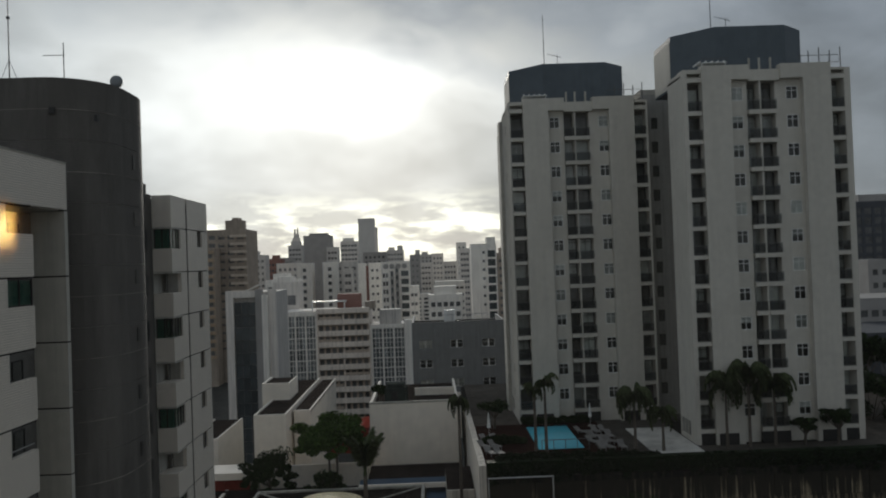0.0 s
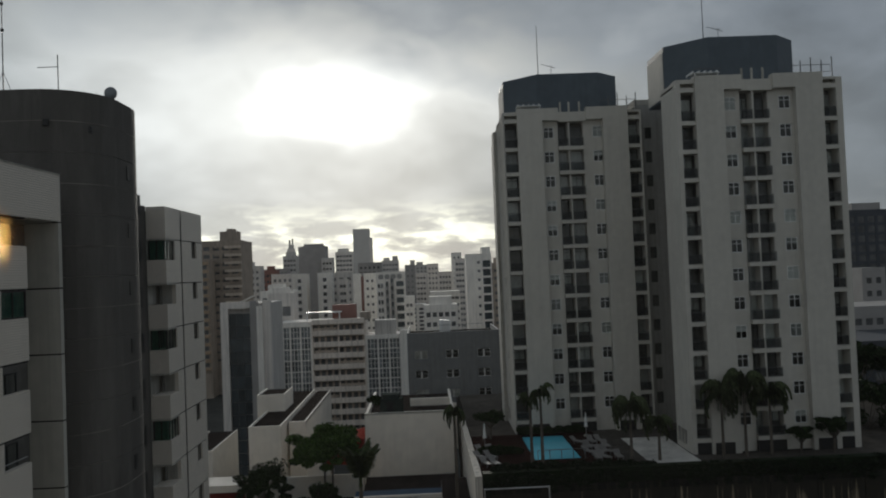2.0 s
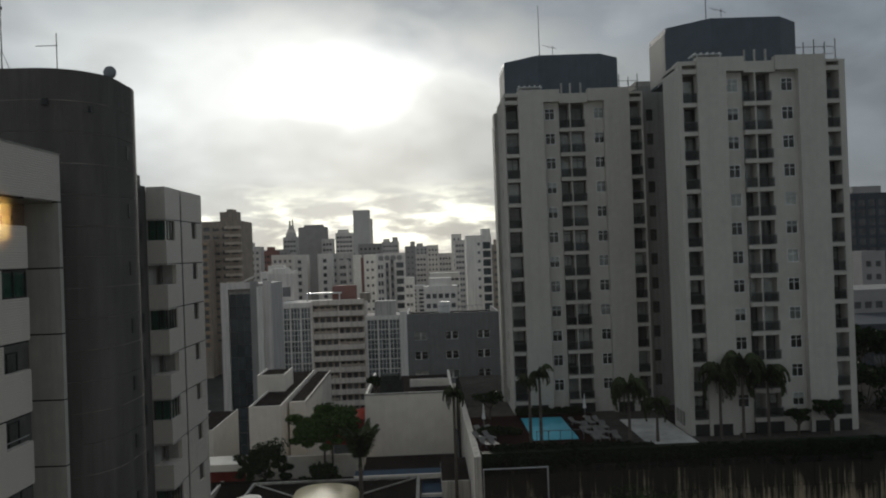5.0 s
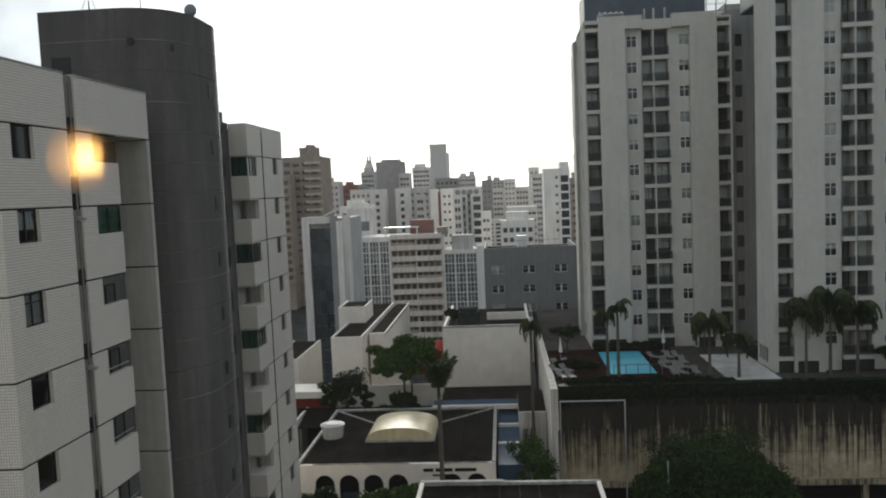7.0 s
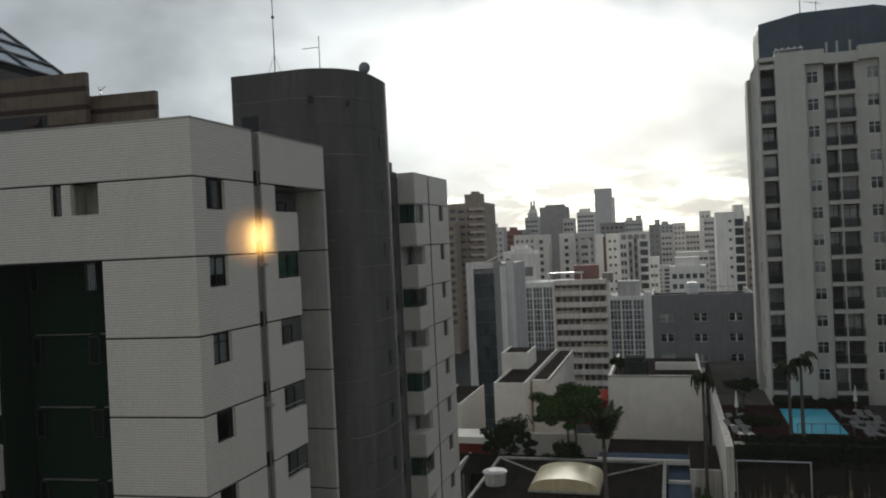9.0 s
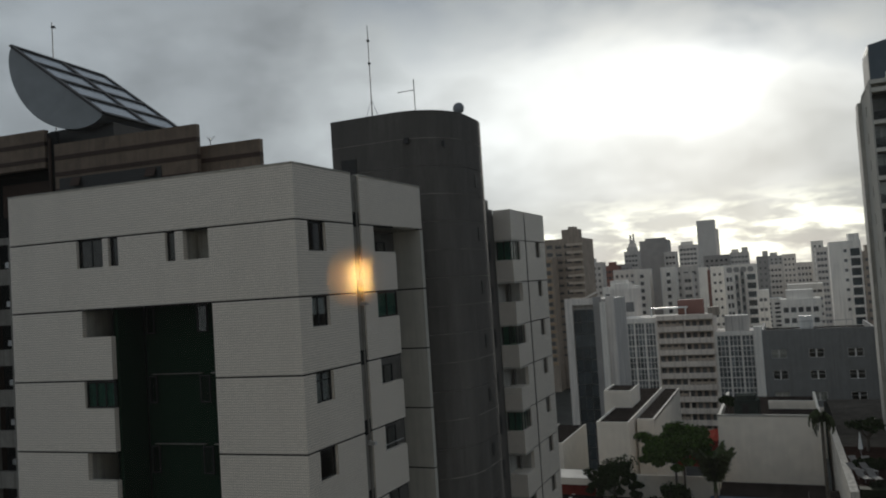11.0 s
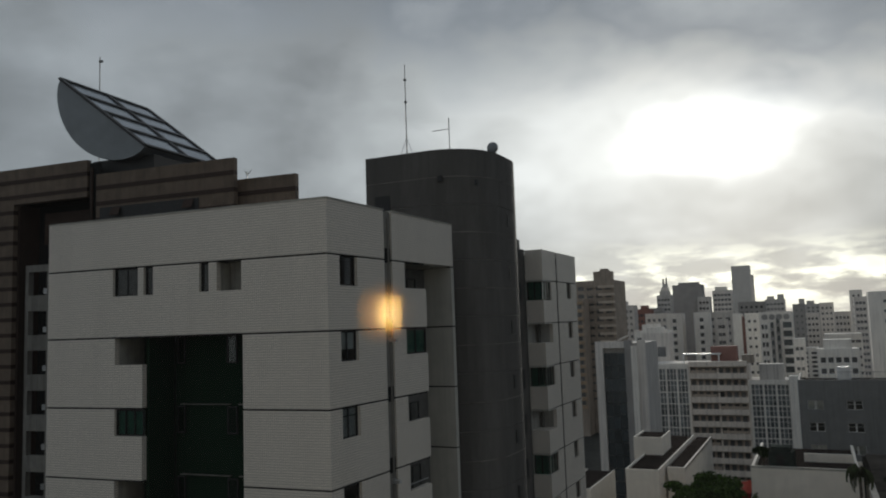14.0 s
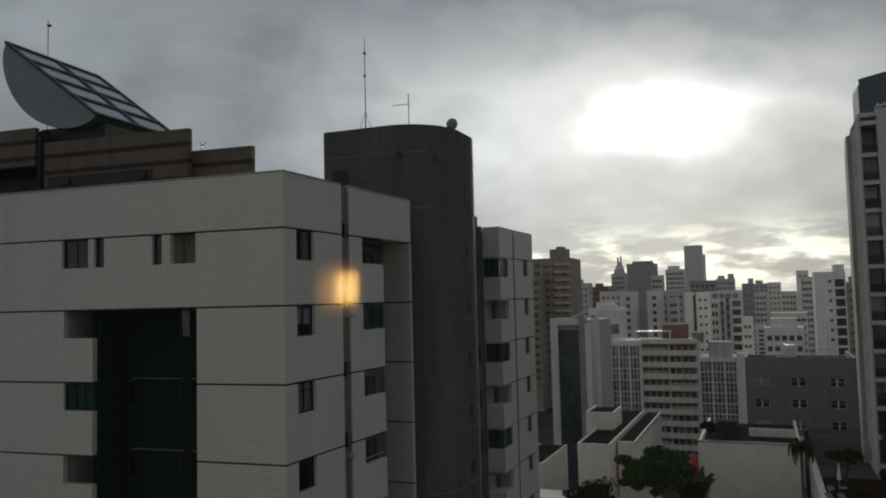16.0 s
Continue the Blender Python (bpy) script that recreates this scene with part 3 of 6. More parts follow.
    part("antenna", Geo().tube((-18.0, 24.9, TOP - 0.2), (-18.0, 24.9, TOP + 0.5), 0.015).tube((-24.0, 24.9, TOP - 0.2), (-24.0, 24.9, TOP + 0.25), 0.015), FRAME_DARK, b)


def rounded_plan(x0, x1, y0, y1, r, n=10):
    """Plan with two round corners on the street side."""
    p = [(x0, y1), (x0, y0)]
    for cx, cy, a0 in ((x1 - r, y0 + r, -90), (x1 - r, y1 - r, 0)):
        p += [(cx + r * math.cos(radians(a0 + 90 * i / n)), cy + r * math.sin(radians(a0 + 90 * i / n))) for i in range(n + 1)]
    return p


def build_stair_tower():
    b = thing("stair_tower", "dark brown tiled stair tower with rounded corner and thin pale joints", "tower", (-18, 40, 0))
    top = 39.1
    plan, inner = rounded_plan(-21.5, -14.9, 36.1, 43.7, 2.9), rounded_plan(-21.45, -14.95, 36.15, 43.65, 2.85)
    zs = [top - 1.45 * i for i in range(28)]
    for hi, lo in zip(zs, zs[1:]):
        part("storey_band", Geo().prism(plan, max(lo, 0) + 0.02, hi), TILE_BROWN, b)
    part("core", Geo().prism(inner, 0, top - 0.1), CONCRETE, b)
    for z in zs[1:24:2]:
        part("joint_strip", Geo().prism(rounded_plan(-21.4, -14.885, 36.085, 43.7, 2.9), z - 0.018, z + 0.018), PALE_JOINT, b)
    # landing strip between the tower and the back wing
    part("link_wall", Geo().box(-21.0, -17.88, 43.5, 50.95, 0, TOP + 0.05), TILE_BROWN, b)
    link = along((-17.88, 43.6), (-17.88, 50.9))
    for k in range(-1, 11):
        z = level(k) - 0.9
        part("slit_window", Geo().box(5.7, 6.4, -0.04, 0.06, z - 0.5, z + 0.75), FRAME_DARK, b, m=link)
    east = along((-14.9, 39.0), (-14.9, 41.0))
    for k in range(-1, 11):
        part("slit_window", Geo().box(0.9, 1.25, -0.04, 0.06, level(k) - 0.5, level(k) + 0.2), FRAME_DARK, b, m=east)
    front = along((-21.5, 36.1), (-17.8, 36.1))
    part("hatch", Geo().box(0.55, 1.45, -0.04, 0.06, 36.0, 36.95), FRAME_DARK, b, m=front)
    part("vent", Geo().box(4.3, 4.55, -0.03, 0.06, 37.4, 37.7).box(6.1, 6.25, 0.6, 0.8, 37.1, 37.4), FRAME_DARK, b, m=front)
    m = thing("antenna_mast", "tall thin guyed antenna mast on the tower roof", "antenna", (-20.2, 38.5, top))
    part("mast", Geo().tube((-20.2, 38.5, top), (-20.2, 38.5, 44.85), 0.035, 0.02), FRAME_DARK, m)
    part("guy_wire", Geo().tube((-20.2, 38.5, 40.6), (-20.7, 38.3, top), 0.012).tube((-20.2, 38.5, 40.6), (-19.7, 38.7, top), 0.012), FRAME_DARK, m)
    for z in (42.6, 43.9):
        part("antenna_arm", Geo().box(-20.26, -20.14, 38.44, 38.56, z, z + 0.12), FRAME_DARK, m)
    m = thing("tv_antenna", "small television antenna with one cross bar", "antenna", (-17.55, 38.5, top))
    part("mast", Geo().tube((-17.55, 38.5, top), (-17.55, 38.5, 41.35), 0.025), FRAME_DARK, m)
    part("cross_bar", Geo().tube((-18.55, 38.5, 40.75), (-17.5, 38.5, 40.75), 0.02), FRAME_DARK, m)
    m = thing("satellite_dish", "small round dish on the roof edge", "dish", (-15.3, 39.2, top))
    bm = bmesh.new()
    bmesh.ops.create_uvsphere(bm, u_segments=16, v_segments=8, radius=0.33, matrix=Matrix.Translation((-15.3, 39.2, top + 0.42)) @ Matrix.Diagonal((1, 0.5, 1, 1)))
    me = bpy.data.meshes.new("dish")
    bm.to_mesh(me)
    me.materials.append(METAL)
    part("dish", me, METAL, m)
    part("foot", Geo().tube((-15.3, 39.2, top - 0.02), (-15.3, 39.2, top + 0.3), 0.05), METAL, m)


def build_back_block():
    b = thing("apartment_wing", "white tiled apartment wing with green glazed corner balconies", "building", (-20, 54, 0))
    side = along((-16.65, 50.9), (-16.6, 59.0))
    bay = [(-17.85, 50.9), (-16.62, 50.9), (-16.62, 52.75), (-17.85, 52.75)]
    screen = [(-17.75, 51.03), (-16.76, 51.03), (-16.76, 52.70)]
    core = [(-24, 58.9), (-24, 51.0), (-17.86, 51.0), (-17.86, 52.5), (-17.75, 52.8), (-17.75, 58.9)]
    j = 0.035
    for k in range(-1, LOWEST):
        z1, z0 = (TOP if k < 0 else level(k) - j), level(k + 1) + j
        if k < 0:
            part("spandrel", Geo().prism(bay, z0, z1), TILE, b)
            for x0, x1 in ((1.86, 3.1), (3.4, 8.1)):
                part("wall", Geo().slab(x0, x1, z0, z1, 0, 0.25), TILE, b, m=side)
            continue
        part("spandrel", Geo().prism(bay, z0, level(k) - 1.36), TILE, b)
        part("balcony_slab", Geo().prism(bay, z1 - 0.05, z1 + 0.06), CONCRETE, b)
        hole = (5.6, 6.75, level(k) - 1.18, z1)
        for x0, x1 in ((1.86, 3.1), (3.4, 8.1)):
            part("wall", Geo().slab(x0, x1, z0, z1, 0, 0.25, [hole] if x0 > 3 else []), TILE, b, m=side)
            part("joint", Geo().box(x0, x1, 0.05, 0.24, z1, z1 + 2 * j), JOINT_AND_SHADE, b, m=side)
        window(b, side, hole[0], hole[2], 1.15, hole[3] - hole[2], 0.14, cols=2)
        if k % 2 == 0:
            lo, hi = level(k) - 1.36, z1 - 0.05
            g, f = Geo(), Geo()
            for (xa, ya), (xb, yb) in zip(screen, screen[1:]):
                g.add([(xa, ya, lo), (xb, yb, lo), (xb, yb, hi), (xa, ya, hi)], [(0, 1, 2, 3)])
            w = part("glazing", g, GLASS_GREEN, b, "green glass balcony screen")
            for x, y in ((-17.75, 51.02), (-17.26, 51.02), (-16.76, 51.02), (-16.75, 51.6), (-16.75, 52.15), (-16.75, 52.70)):
                f.box(x - 0.025, x + 0.025, y - 0.025, y + 0.025, lo, hi)
            part("mullion", f, FRAME_DARK, w)
            drawn = -16.98 if k % 4 == 0 else -17.3
            g = Geo().add([(-17.8, 51.3, lo), (drawn, 51.3, lo), (drawn, 51.3, hi), (-17.8, 51.3, hi)], [(0, 1, 2, 3)])
            if k % 4 == 0:
                g.add([(-16.98, 51.32, lo), (-16.98, 52.6, lo), (-16.98, 52.6, hi), (-16.98, 51.32, hi)], [(0, 1, 2, 3)])
            part("curtain", g, GREEN_CURTAIN, w)
    part("balcony_back", Geo().box(-17.74, -16.9, 52.76, 52.86, 0, TOP - 0.3), RECESS, b)
    part("core", Geo().prism(core, 0, TOP - 0.3), RECESS, b)
    part("groove_back", Geo().box(3.0, 3.5, 0.2, 0.3, 0, TOP - 0.02), JOINT_AND_SHADE, b, m=side)
    part("drain_pipe", Geo().tube((3.25, 0.05, 0.2), (3.25, 0.05, TOP - 0.4), 0.06), FRAME_DARK, b, m=side)
    part("room_back", Geo().box(1.5, 8.0, 0.9, 1.0, 0, TOP - 0.4), INSIDE, b, m=side)
    part("end_wall", Geo().box(-24, -16.65, 59.0, 59.2, 0, TOP), TILE, b)


build_front_block()
build_stair_tower()
build_back_block()

# ---------------------------------------------------------------- brown banded building with the tilted collector


def build_brown_building():
    b = thing("office_building", "brown building clad in pale and dark horizontal bands", "building", (-47, 44, 0))
    ux, uy = math.cos(radians(4.9)), math.sin(radians(4.9))

    def at(x):
        return (-47.14 + x * ux, 40.0 + x * uy)
    f = along(at(-40), at(20))

    def banded(x0, x1, z0, z1, y0, y1):
        z, i = z1, 0
        while z > z0 + 0.01:
            lo = max(z - (0.86 if i % 2 == 0 else 0.30), z0)
            part("band", Geo().box(x0, x1, y0 - (0.03 if i % 2 else 0), y1, lo, z), CLAD_A if i % 2 == 0 else CLAD_B, b, m=f)
            z, i = lo, i + 1
    # x runs from 0 at the far end; the groove stands at 40
    banded(0, 32.6, 0, 42.93, 0, 0.4)
    banded(32.6, 39.75, 40.2, 42.93, 0, 0.4)
    banded(40.6, 52.45, 38.4, 41.75, 0, 0.4)
    banded(51.0, 56.65, 37.4, 40.4, 0.9, 1.3)
    part("groove", Geo().box(39.75, 40.6, 0.25, 0.5, 30, 42.7), JOINT_AND_SHADE, b, m=f)
    part("pipe", Geo().tube((40.1, 0.1, 30), (40.1, 0.1, 42.3), 0.12), CLAD_B, b, m=f)
    # recess and terrace walls are near black to stand for shade inside
    part("recess_wall", Geo().box(32.6, 39.8, 2.2, 2.4, 0, 40.3), JOINT_AND_SHADE, b, m=f)
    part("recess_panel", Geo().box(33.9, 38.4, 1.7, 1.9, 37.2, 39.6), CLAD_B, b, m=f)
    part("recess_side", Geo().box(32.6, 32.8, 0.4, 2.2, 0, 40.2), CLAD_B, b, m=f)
    part("terrace_wall", Geo().box(40.6, 56.5, 2.0, 2.3, 20, 38.6), JOINT_AND_SHADE, b, m=f)
    part("roof", Geo().box(0, 44, 0.5, 12, 40.6, 41.0), ROOF_DARK, b, m=f)
    part("body", Geo().box(0.3, 56.5, 3.4, 12, 0, 37.4), INSIDE, b, m=f)
    # pale frame with a column of openings
    g = Geo().slab(34.1, 36.6, 0, 35.45, -0.15, 0.3, [(34.4, 36.2, 35.7 - 0.75 - 2.9 * k - 1.75, 35.7 - 0.75 - 2.9 * k) for k in range(11)])
    part("balcony_frame", g, WEATHERED, b, "grey concrete frame of stacked openings", m=f)
    for k in range(0, 8):
        part("vent_box", Geo().box(34.4, 34.9, 1.2, 1.6, 33.4 - 2.9 * k, 33.8 - 2.9 * k), FRAME_LIGHT, b, m=f)
    part("window_band", Geo().box(41.0, 49.6, -0.06, 0.1, 38.42, 39.25), FRAME_DARK, b, m=f)
    for x in (42.1, 48.4):
        part("awning_pane", Geo().add([(x, -0.08, 39.2), (x + 0.8, -0.08, 39.2), (x + 0.8, -0.34, 38.6), (x, -0.34, 38.6), (x, -0.04, 39.2), (x + 0.8, -0.04, 39.2), (x + 0.8, -0.30, 38.58), (x, -0.30, 38.58)],
             [(0, 3, 2, 1), (4, 5, 6, 7), (0, 1, 5, 4), (1, 2, 6, 5), (2, 3, 7, 6), (3, 0, 4, 7)]), CLAD_B, b, m=f)
    part("roof_aerial", Geo().tube((52.75, 1.1, 40.3), (52.75, 1.1, 40.95), 0.03).tube((52.55, 1.1, 41.0), (52.75, 1.1, 40.7), 0.025).tube((52.75, 1.1, 40.7), (53.1, 1.1, 41.0), 0.025), FRAME_LIGHT, b, m=f)
    # plinth and collector
    c = thing("solar_collector", "grey half-round rooftop collector with a tilted glass grid", "collector", (*at(2), 42.9))
    # plinth and strut are near black for the shade under the collector
    part("plinth", Geo().box(38.9, 44.6, 1.4, 7.0, 41.0, 43.1), FRAME_DARK, c, "dark metal plinth", m=f)
    part("strut", Geo().box(45.6, 46.0, 3.6, 4.0, 41.0, 42.6), FRAME_DARK, c, m=f)
    # half-round ends: chord from the high to the low corner, seen from the street
    hx, hz, lx, lz = 36.4, 49.6, 44.45, 43.55
    n = 22
    mid, half = Vector(((hx + lx) / 2, (hz + lz) / 2)), Vector((lx - hx, lz - hz)) / 2
    normal = Vector((half.y, -half.x)).normalized()
    if normal.y > 0:
        normal = -normal
    rim = [mid - half * math.cos(math.pi * i / n) + normal * (3.3 * math.sin(math.pi * i / n) * (0.70 + 0.25 * math.sin(math.pi * i / n))) for i in range(n + 1)]
    deep = 9.5
    y0 = 0.6
    g = Geo()
    for yy in (y0, y0 + 0.15):
        g.add([(p.x, yy, p.y) for p in rim], [tuple(range(n + 1)) if yy == y0 else tuple(range(n, -1, -1))])
    part("end_plate", g, METAL, c, "grey half-round end plate", m=f)
    g = Geo().add([(p.x, yy, p.y) for yy in (y0, y0 + deep) for p in rim], [(i, i + 1, n + 2 + i, n + 1 + i) for i in range(n)])
    part("hull", g, METAL, c, m=f, smooth=True)
    # glazed top: a grid of four by three panes in a dark frame
    u = Vector((lx - hx, 0, lz - hz)) / 1.0
    up = Vector((-(lz - hz), 0, lx - hx)).normalized()
    o = Vector((hx, y0, hz))

    def top_piece(a0, a1, y_0, y_1, lift0, lift1):
        vs = []
        for lift in (lift0, lift1):
            for yy in (y_0, y_1):
                for a in (a0, a1):
                    vs.append(o + u * a + Vector((0, yy, 0)) + up * lift)
        return Geo().add(vs, [(0, 2, 3, 1), (4, 5, 7, 6), (0, 1, 5, 4), (2, 6, 7, 3), (0, 4, 6, 2), (1, 3, 7, 5)])
    cols = 2
    for i in range(4):
        for jx in range(cols):
            part("pane", top_piece(i / 4 + 0.016, (i + 1) / 4 - 0.016, jx * deep / cols + 0.1, (jx + 1) * deep / cols - 0.1, 0.02, 0.06), PANEL, c, m=f)
    for i in range(5):
        part("bar", top_piece(i / 4 - 0.016, i / 4 + 0.016, 0, deep, 0.0, 0.18), FRAME_DARK, c, m=f)
    for jx in range(cols + 1):
        part("bar", top_piece(0, 1, jx * deep / cols - 0.2, jx * deep / cols + 0.2, 0.0, 0.16), FRAME_DARK, c, m=f)
    p0 = f @ Vector((31.7, 9.4, 41))
    m = thing("weather_mast", "thin mast with a small sensor on the collector", "mast", p0)
    part("mast", Geo().tube((31.7, 9.4, 41), (31.7, 9.4, 54.9), 0.04), FRAME_DARK, m, m=f)
    part("sensor", Geo().box(31.65, 32.0, 9.3, 9.5, 54.4, 54.55), FRAME_DARK, m, m=f)


build_brown_building()

# ---------------------------------------------------------------- twin towers over the pool deck
DECK = 11.4
SLAB_T = 40.88


def build_tower(name, x0, y0, cols, label, right_wing, side_len):
    """cols: edges of left balcony, blade, window strip, middle balconies, window strip, blade, right balcony, end."""
    b = thing(name, label, "building", (x0 + 8, y0 + 8, DECK), group="twin towers")
    f = along((x0, y0), (x0 + 1, y0))
    bl0, bl1, ws1, ce0, ce1, ws2, bl2, ba1, end = cols
    top = 48.05
    roofline = 46.55
    levels = [43.68 - 2.8 * k for k in range(12)]
    # proud blades and corner walls, full height
    part("corner_wall", Geo().box(0, bl0, 0, 1.6, DECK, top - 0.3), FLANK if right_wing else TOWER_PALE, b, m=f)
    part("blade", Geo().box(bl1, ws1, -0.25, 0.9, DECK, top), TOWER_PALE, b, m=f)
    part("blade", Geo().box(ws2, bl2, -0.25, 0.9, DECK, top), TOWER_PALE, b, m=f)
    part("corner_wall", Geo().box(ba1, end, -0.05, 1.6, DECK, top - 0.5), TOWER_PALE, b, m=f)
    # recessed window strips
    rng = random.Random(x0 * 3)
    for xa, xb, wa, ww in ((ws1, ce0, ws1 + 0.2, 1.15), (ce1, ws2, ce1 + 0.75, 1.18)):
        holes = [(wa, wa + ww, z + 1.0, z + 2.3) for z in levels]
        part("wall", Geo().slab(xa, xb, DECK, roofline + 0.1, 0.45, 0.7, holes), TOWER_PALE, b, m=f)
        part("lintel", Geo().box(xa, xb, -0.25, 0.7, roofline + 0.1, top), TOWER_PALE, b, m=f)
        for z in levels:
            pale = rng.random()
            w = window(b, f, wa, z + 1.0, ww, 1.3, 0.47, FRAME_WHITE, 0.07, 2, (0.66,), curtain=1.0 if pale < 0.3 else (0.5 if pale < 0.45 else 0))
    # balconies
    def balcony(xa, xb, z, split):
        part("balcony_slab", Geo().box(xa, xb, 0.0, 1.5, z - 0.40, z), TOWER_PALE, b, m=f)
        w = round(xb - xa, 2)
        rl = part("railing", shared(("rail", w), lambda: rail_geo(w).mesh("railing", RAIL)), None, b, m=f @ Matrix.Translation((xa, 0.05, z)))
        part("rail_panel", shared(("rail_panel", w), lambda: Geo().box(0.03, w - 0.03, 0.02, 0.03, 0.1, 0.9).mesh("rail_panel", GLASS_SMOKED)), None, rl, m=f @ Matrix.Translation((xa, 0.05, z)))
        c = rng.random()
        window(b, f, xa + 0.08, z + 0.02, w - 0.16, 2.3, 1.25, FRAME_LIGHT if c < 0.35 else FRAME_DARK, 0.05, 2, (0.85,), curtain=1.0 if c < 0.38 else (0.5 if c < 0.55 else 0))
    for z in levels:
        balcony(bl0, bl1, z, 2)
        balcony(bl2, ba1, z, 2)
        mid = ce0 + (ce1 - 0.35 - ce0) * 0.42
        balcony(ce0, mid - 0.08, z, 1)
        balcony(mid + 0.08, ce1 - 0.35, z, 2)
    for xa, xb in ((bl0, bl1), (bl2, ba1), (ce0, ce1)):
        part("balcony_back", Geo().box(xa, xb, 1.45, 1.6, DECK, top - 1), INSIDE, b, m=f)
    part("divider", Geo().box(ce0 + (ce1 - 0.35 - ce0) * 0.42 - 0.08, ce0 + (ce1 - 0.35 - ce0) * 0.42 + 0.08, 0.1, 1.45, DECK, roofline), TOWER_PALE, b, m=f)
    for xa, xb in ((ce0 - 0.02, ce0), (ce1 - 0.35, ce1)):
        part("side_wall", Geo().box(xa, xb, 0.45, 1.45, DECK, roofline), TOWER_PALE, b, m=f)
    # roof edges over the balconies
    for xa, xb, lo, hi in ((bl0, bl1, 46.5, 46.95), (bl2, ba1, 46.5, 46.95), (bl0, bl1, 47.35, 47.75), (bl2, ba1, 47.35, 47.6), (ce0, ce1, roofline - 0.05, 47.6)):
        part("roof_beam", Geo().box(xa, xb, 0.0, 1.5, lo, hi), TOWER_PALE, b, m=f)
    # ground floor
    for xa, xb in ((bl0, bl1), (ce0, ce1 - 0.35), (bl2, ba1), (bl1 + 0.3, bl1 + 2.2), (ws2 + 0.4, ws2 + 2.2)):
        d = -0.29 if xa in (bl1 + 0.3, ws2 + 0.4) else 0.0
        part("entrance", Geo().box(xa, xb, d, d + 0.1, DECK, DECK + 1.1), FRAME_DARK, b, m=f)
    # flank and body
    flank = along((x0, y0 + side_len), (x0, y0))
    side0 = side_len * 0.45
    holes = [(side0, side0 + 0.7, z + 1.0, z + 2.1) for z in levels if right_wing] + [(0.4 + i * 0.95, 1.15 + i * 0.95, DECK + 0.5, DECK + 2.0) for i in range(3)]
    part("flank_wall", Geo().slab(0, side_len - 1.6, DECK, top - 0.4, 0, 0.25, holes), FLANK if right_wing else TOWER_PALE, b, m=flank)
    for h in holes:
        if h[1] < side_len - 1.6:
            window(b, flank, h[0], h[2], h[1] - h[0], h[3] - h[2], 0.1, FRAME_LIGHT, 0.04, 2)
    back = 0.0 if right_wing else 3.7
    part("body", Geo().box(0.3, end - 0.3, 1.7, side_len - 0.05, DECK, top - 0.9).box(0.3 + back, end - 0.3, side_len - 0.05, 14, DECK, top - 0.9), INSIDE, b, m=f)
    part("roof", Geo().box(0.0, end, 0.9, side_len, top - 0.9, top - 0.7).box(back, end, side_len, 14, top - 0.9, top - 0.7), CONCRETE, b, m=f)
    part("far_wall", Geo().box(end - 0.25, end, 1.7, 14, DECK, top - 0.6), TOWER_PAINT, b, m=f)
    if right_wing:
        part("rear_fin", Geo().box(-0.4, 0.05, side_len + 0.1, side_len + 2.2, DECK, 47.0), CONCRETE, b, "grey fin at the rear corner", m=f)
    part("rear_wall", Geo().box(0.05 + back, 2 + back, side_len + 0.1, side_len + 8, DECK, 46.4), TOWER_PAINT, b, m=f)
    part("rear_return", Geo().box(0.02, 0.05 + back, side_len - 0.02, side_len + 0.1, DECK, top - 0.45), TOWER_PAINT, b, m=f)
    # water tank house: a dark chamfered box
    hx0, hx1, hy = 0.9, end - (1.4 if right_wing else 2.2), 3.0
    plan = [(hx0, hy + 9), (hx0, hy + 3.2), (hx0 + 3.6, hy), (hx1 - 2.6, hy), (hx1, hy + 2.2), (hx1, hy + 9)]
    tank = part("tank_house", Geo().prism(plan, top - 0.8, 52.75), SLATE, b, "slate-blue chamfered tank house", m=f)
    part("tank_side", Geo().box(hx0 - 0.06, hx0 - 0.01, hy + 3.4, hy + 9, top - 0.6, 52.2), TOWER_PALE, tank, m=f)
    # parapet rails and clutter
    part("roof_rail", rail_geo(round(bl2 - ws2 + 1.2, 2), 0.8, 0.9), RAIL, b, m=f @ Matrix.Translation((ws2 - 0.2, 0.1, top)))
    part("roof_rail", rail_geo(2.6, 0.8, 0.9), RAIL, b, m=f @ Matrix.Translation((bl1 + 0.1, 0.1, top)))
    for x in (ce0 + 0.4, ce0 + 1.4, ce1 - 0.6):
        part("roof_post", Geo().tube((x, 0.6, top - 0.6), (x, 0.6, top + 0.8), 0.12), CONCRETE, b, m=f)
    part("roof_canopy", Geo().box(bl1 + 0.4, bl1 + 3.0, 1.0, 2.4, top + 0.55, top + 0.62).box(bl1 + 0.5, bl1 + 0.6, 1.1, 1.2, top - 0.7, top + 0.55).box(bl1 + 2.8, bl1 + 2.9, 1.1, 1.2, top - 0.7, top + 0.55), WHITE_PLASTIC, b, m=f)
    for i in range(4):
        part("roof_pole", Geo().tube((ws2 + 0.9 + 1.05 * i, 0.4, top - 0.9), (ws2 + 0.9 + 1.05 * i, 0.4, top + 1.3 + 0.3 * (i % 2)), 0.05), RAIL, b, m=f)
    for i in range(5):
        part("pergola_beam", Geo().box(bl1 + 0.3 + 0.6 * i, bl1 + 0.42 + 0.6 * i, 1.0, 3.0, top + 0.62, top + 0.78), WHITE_PLASTIC, b, m=f)
    if right_wing:
        # stepped link between the towers, its shade put into the wall colour
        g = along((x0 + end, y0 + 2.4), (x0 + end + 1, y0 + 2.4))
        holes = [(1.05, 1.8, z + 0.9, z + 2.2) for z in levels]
        part("link_wall", Geo().slab(0, 3.4, DECK, 48.6, 0, 0.25, holes), LINK_SHADE, b, m=g)
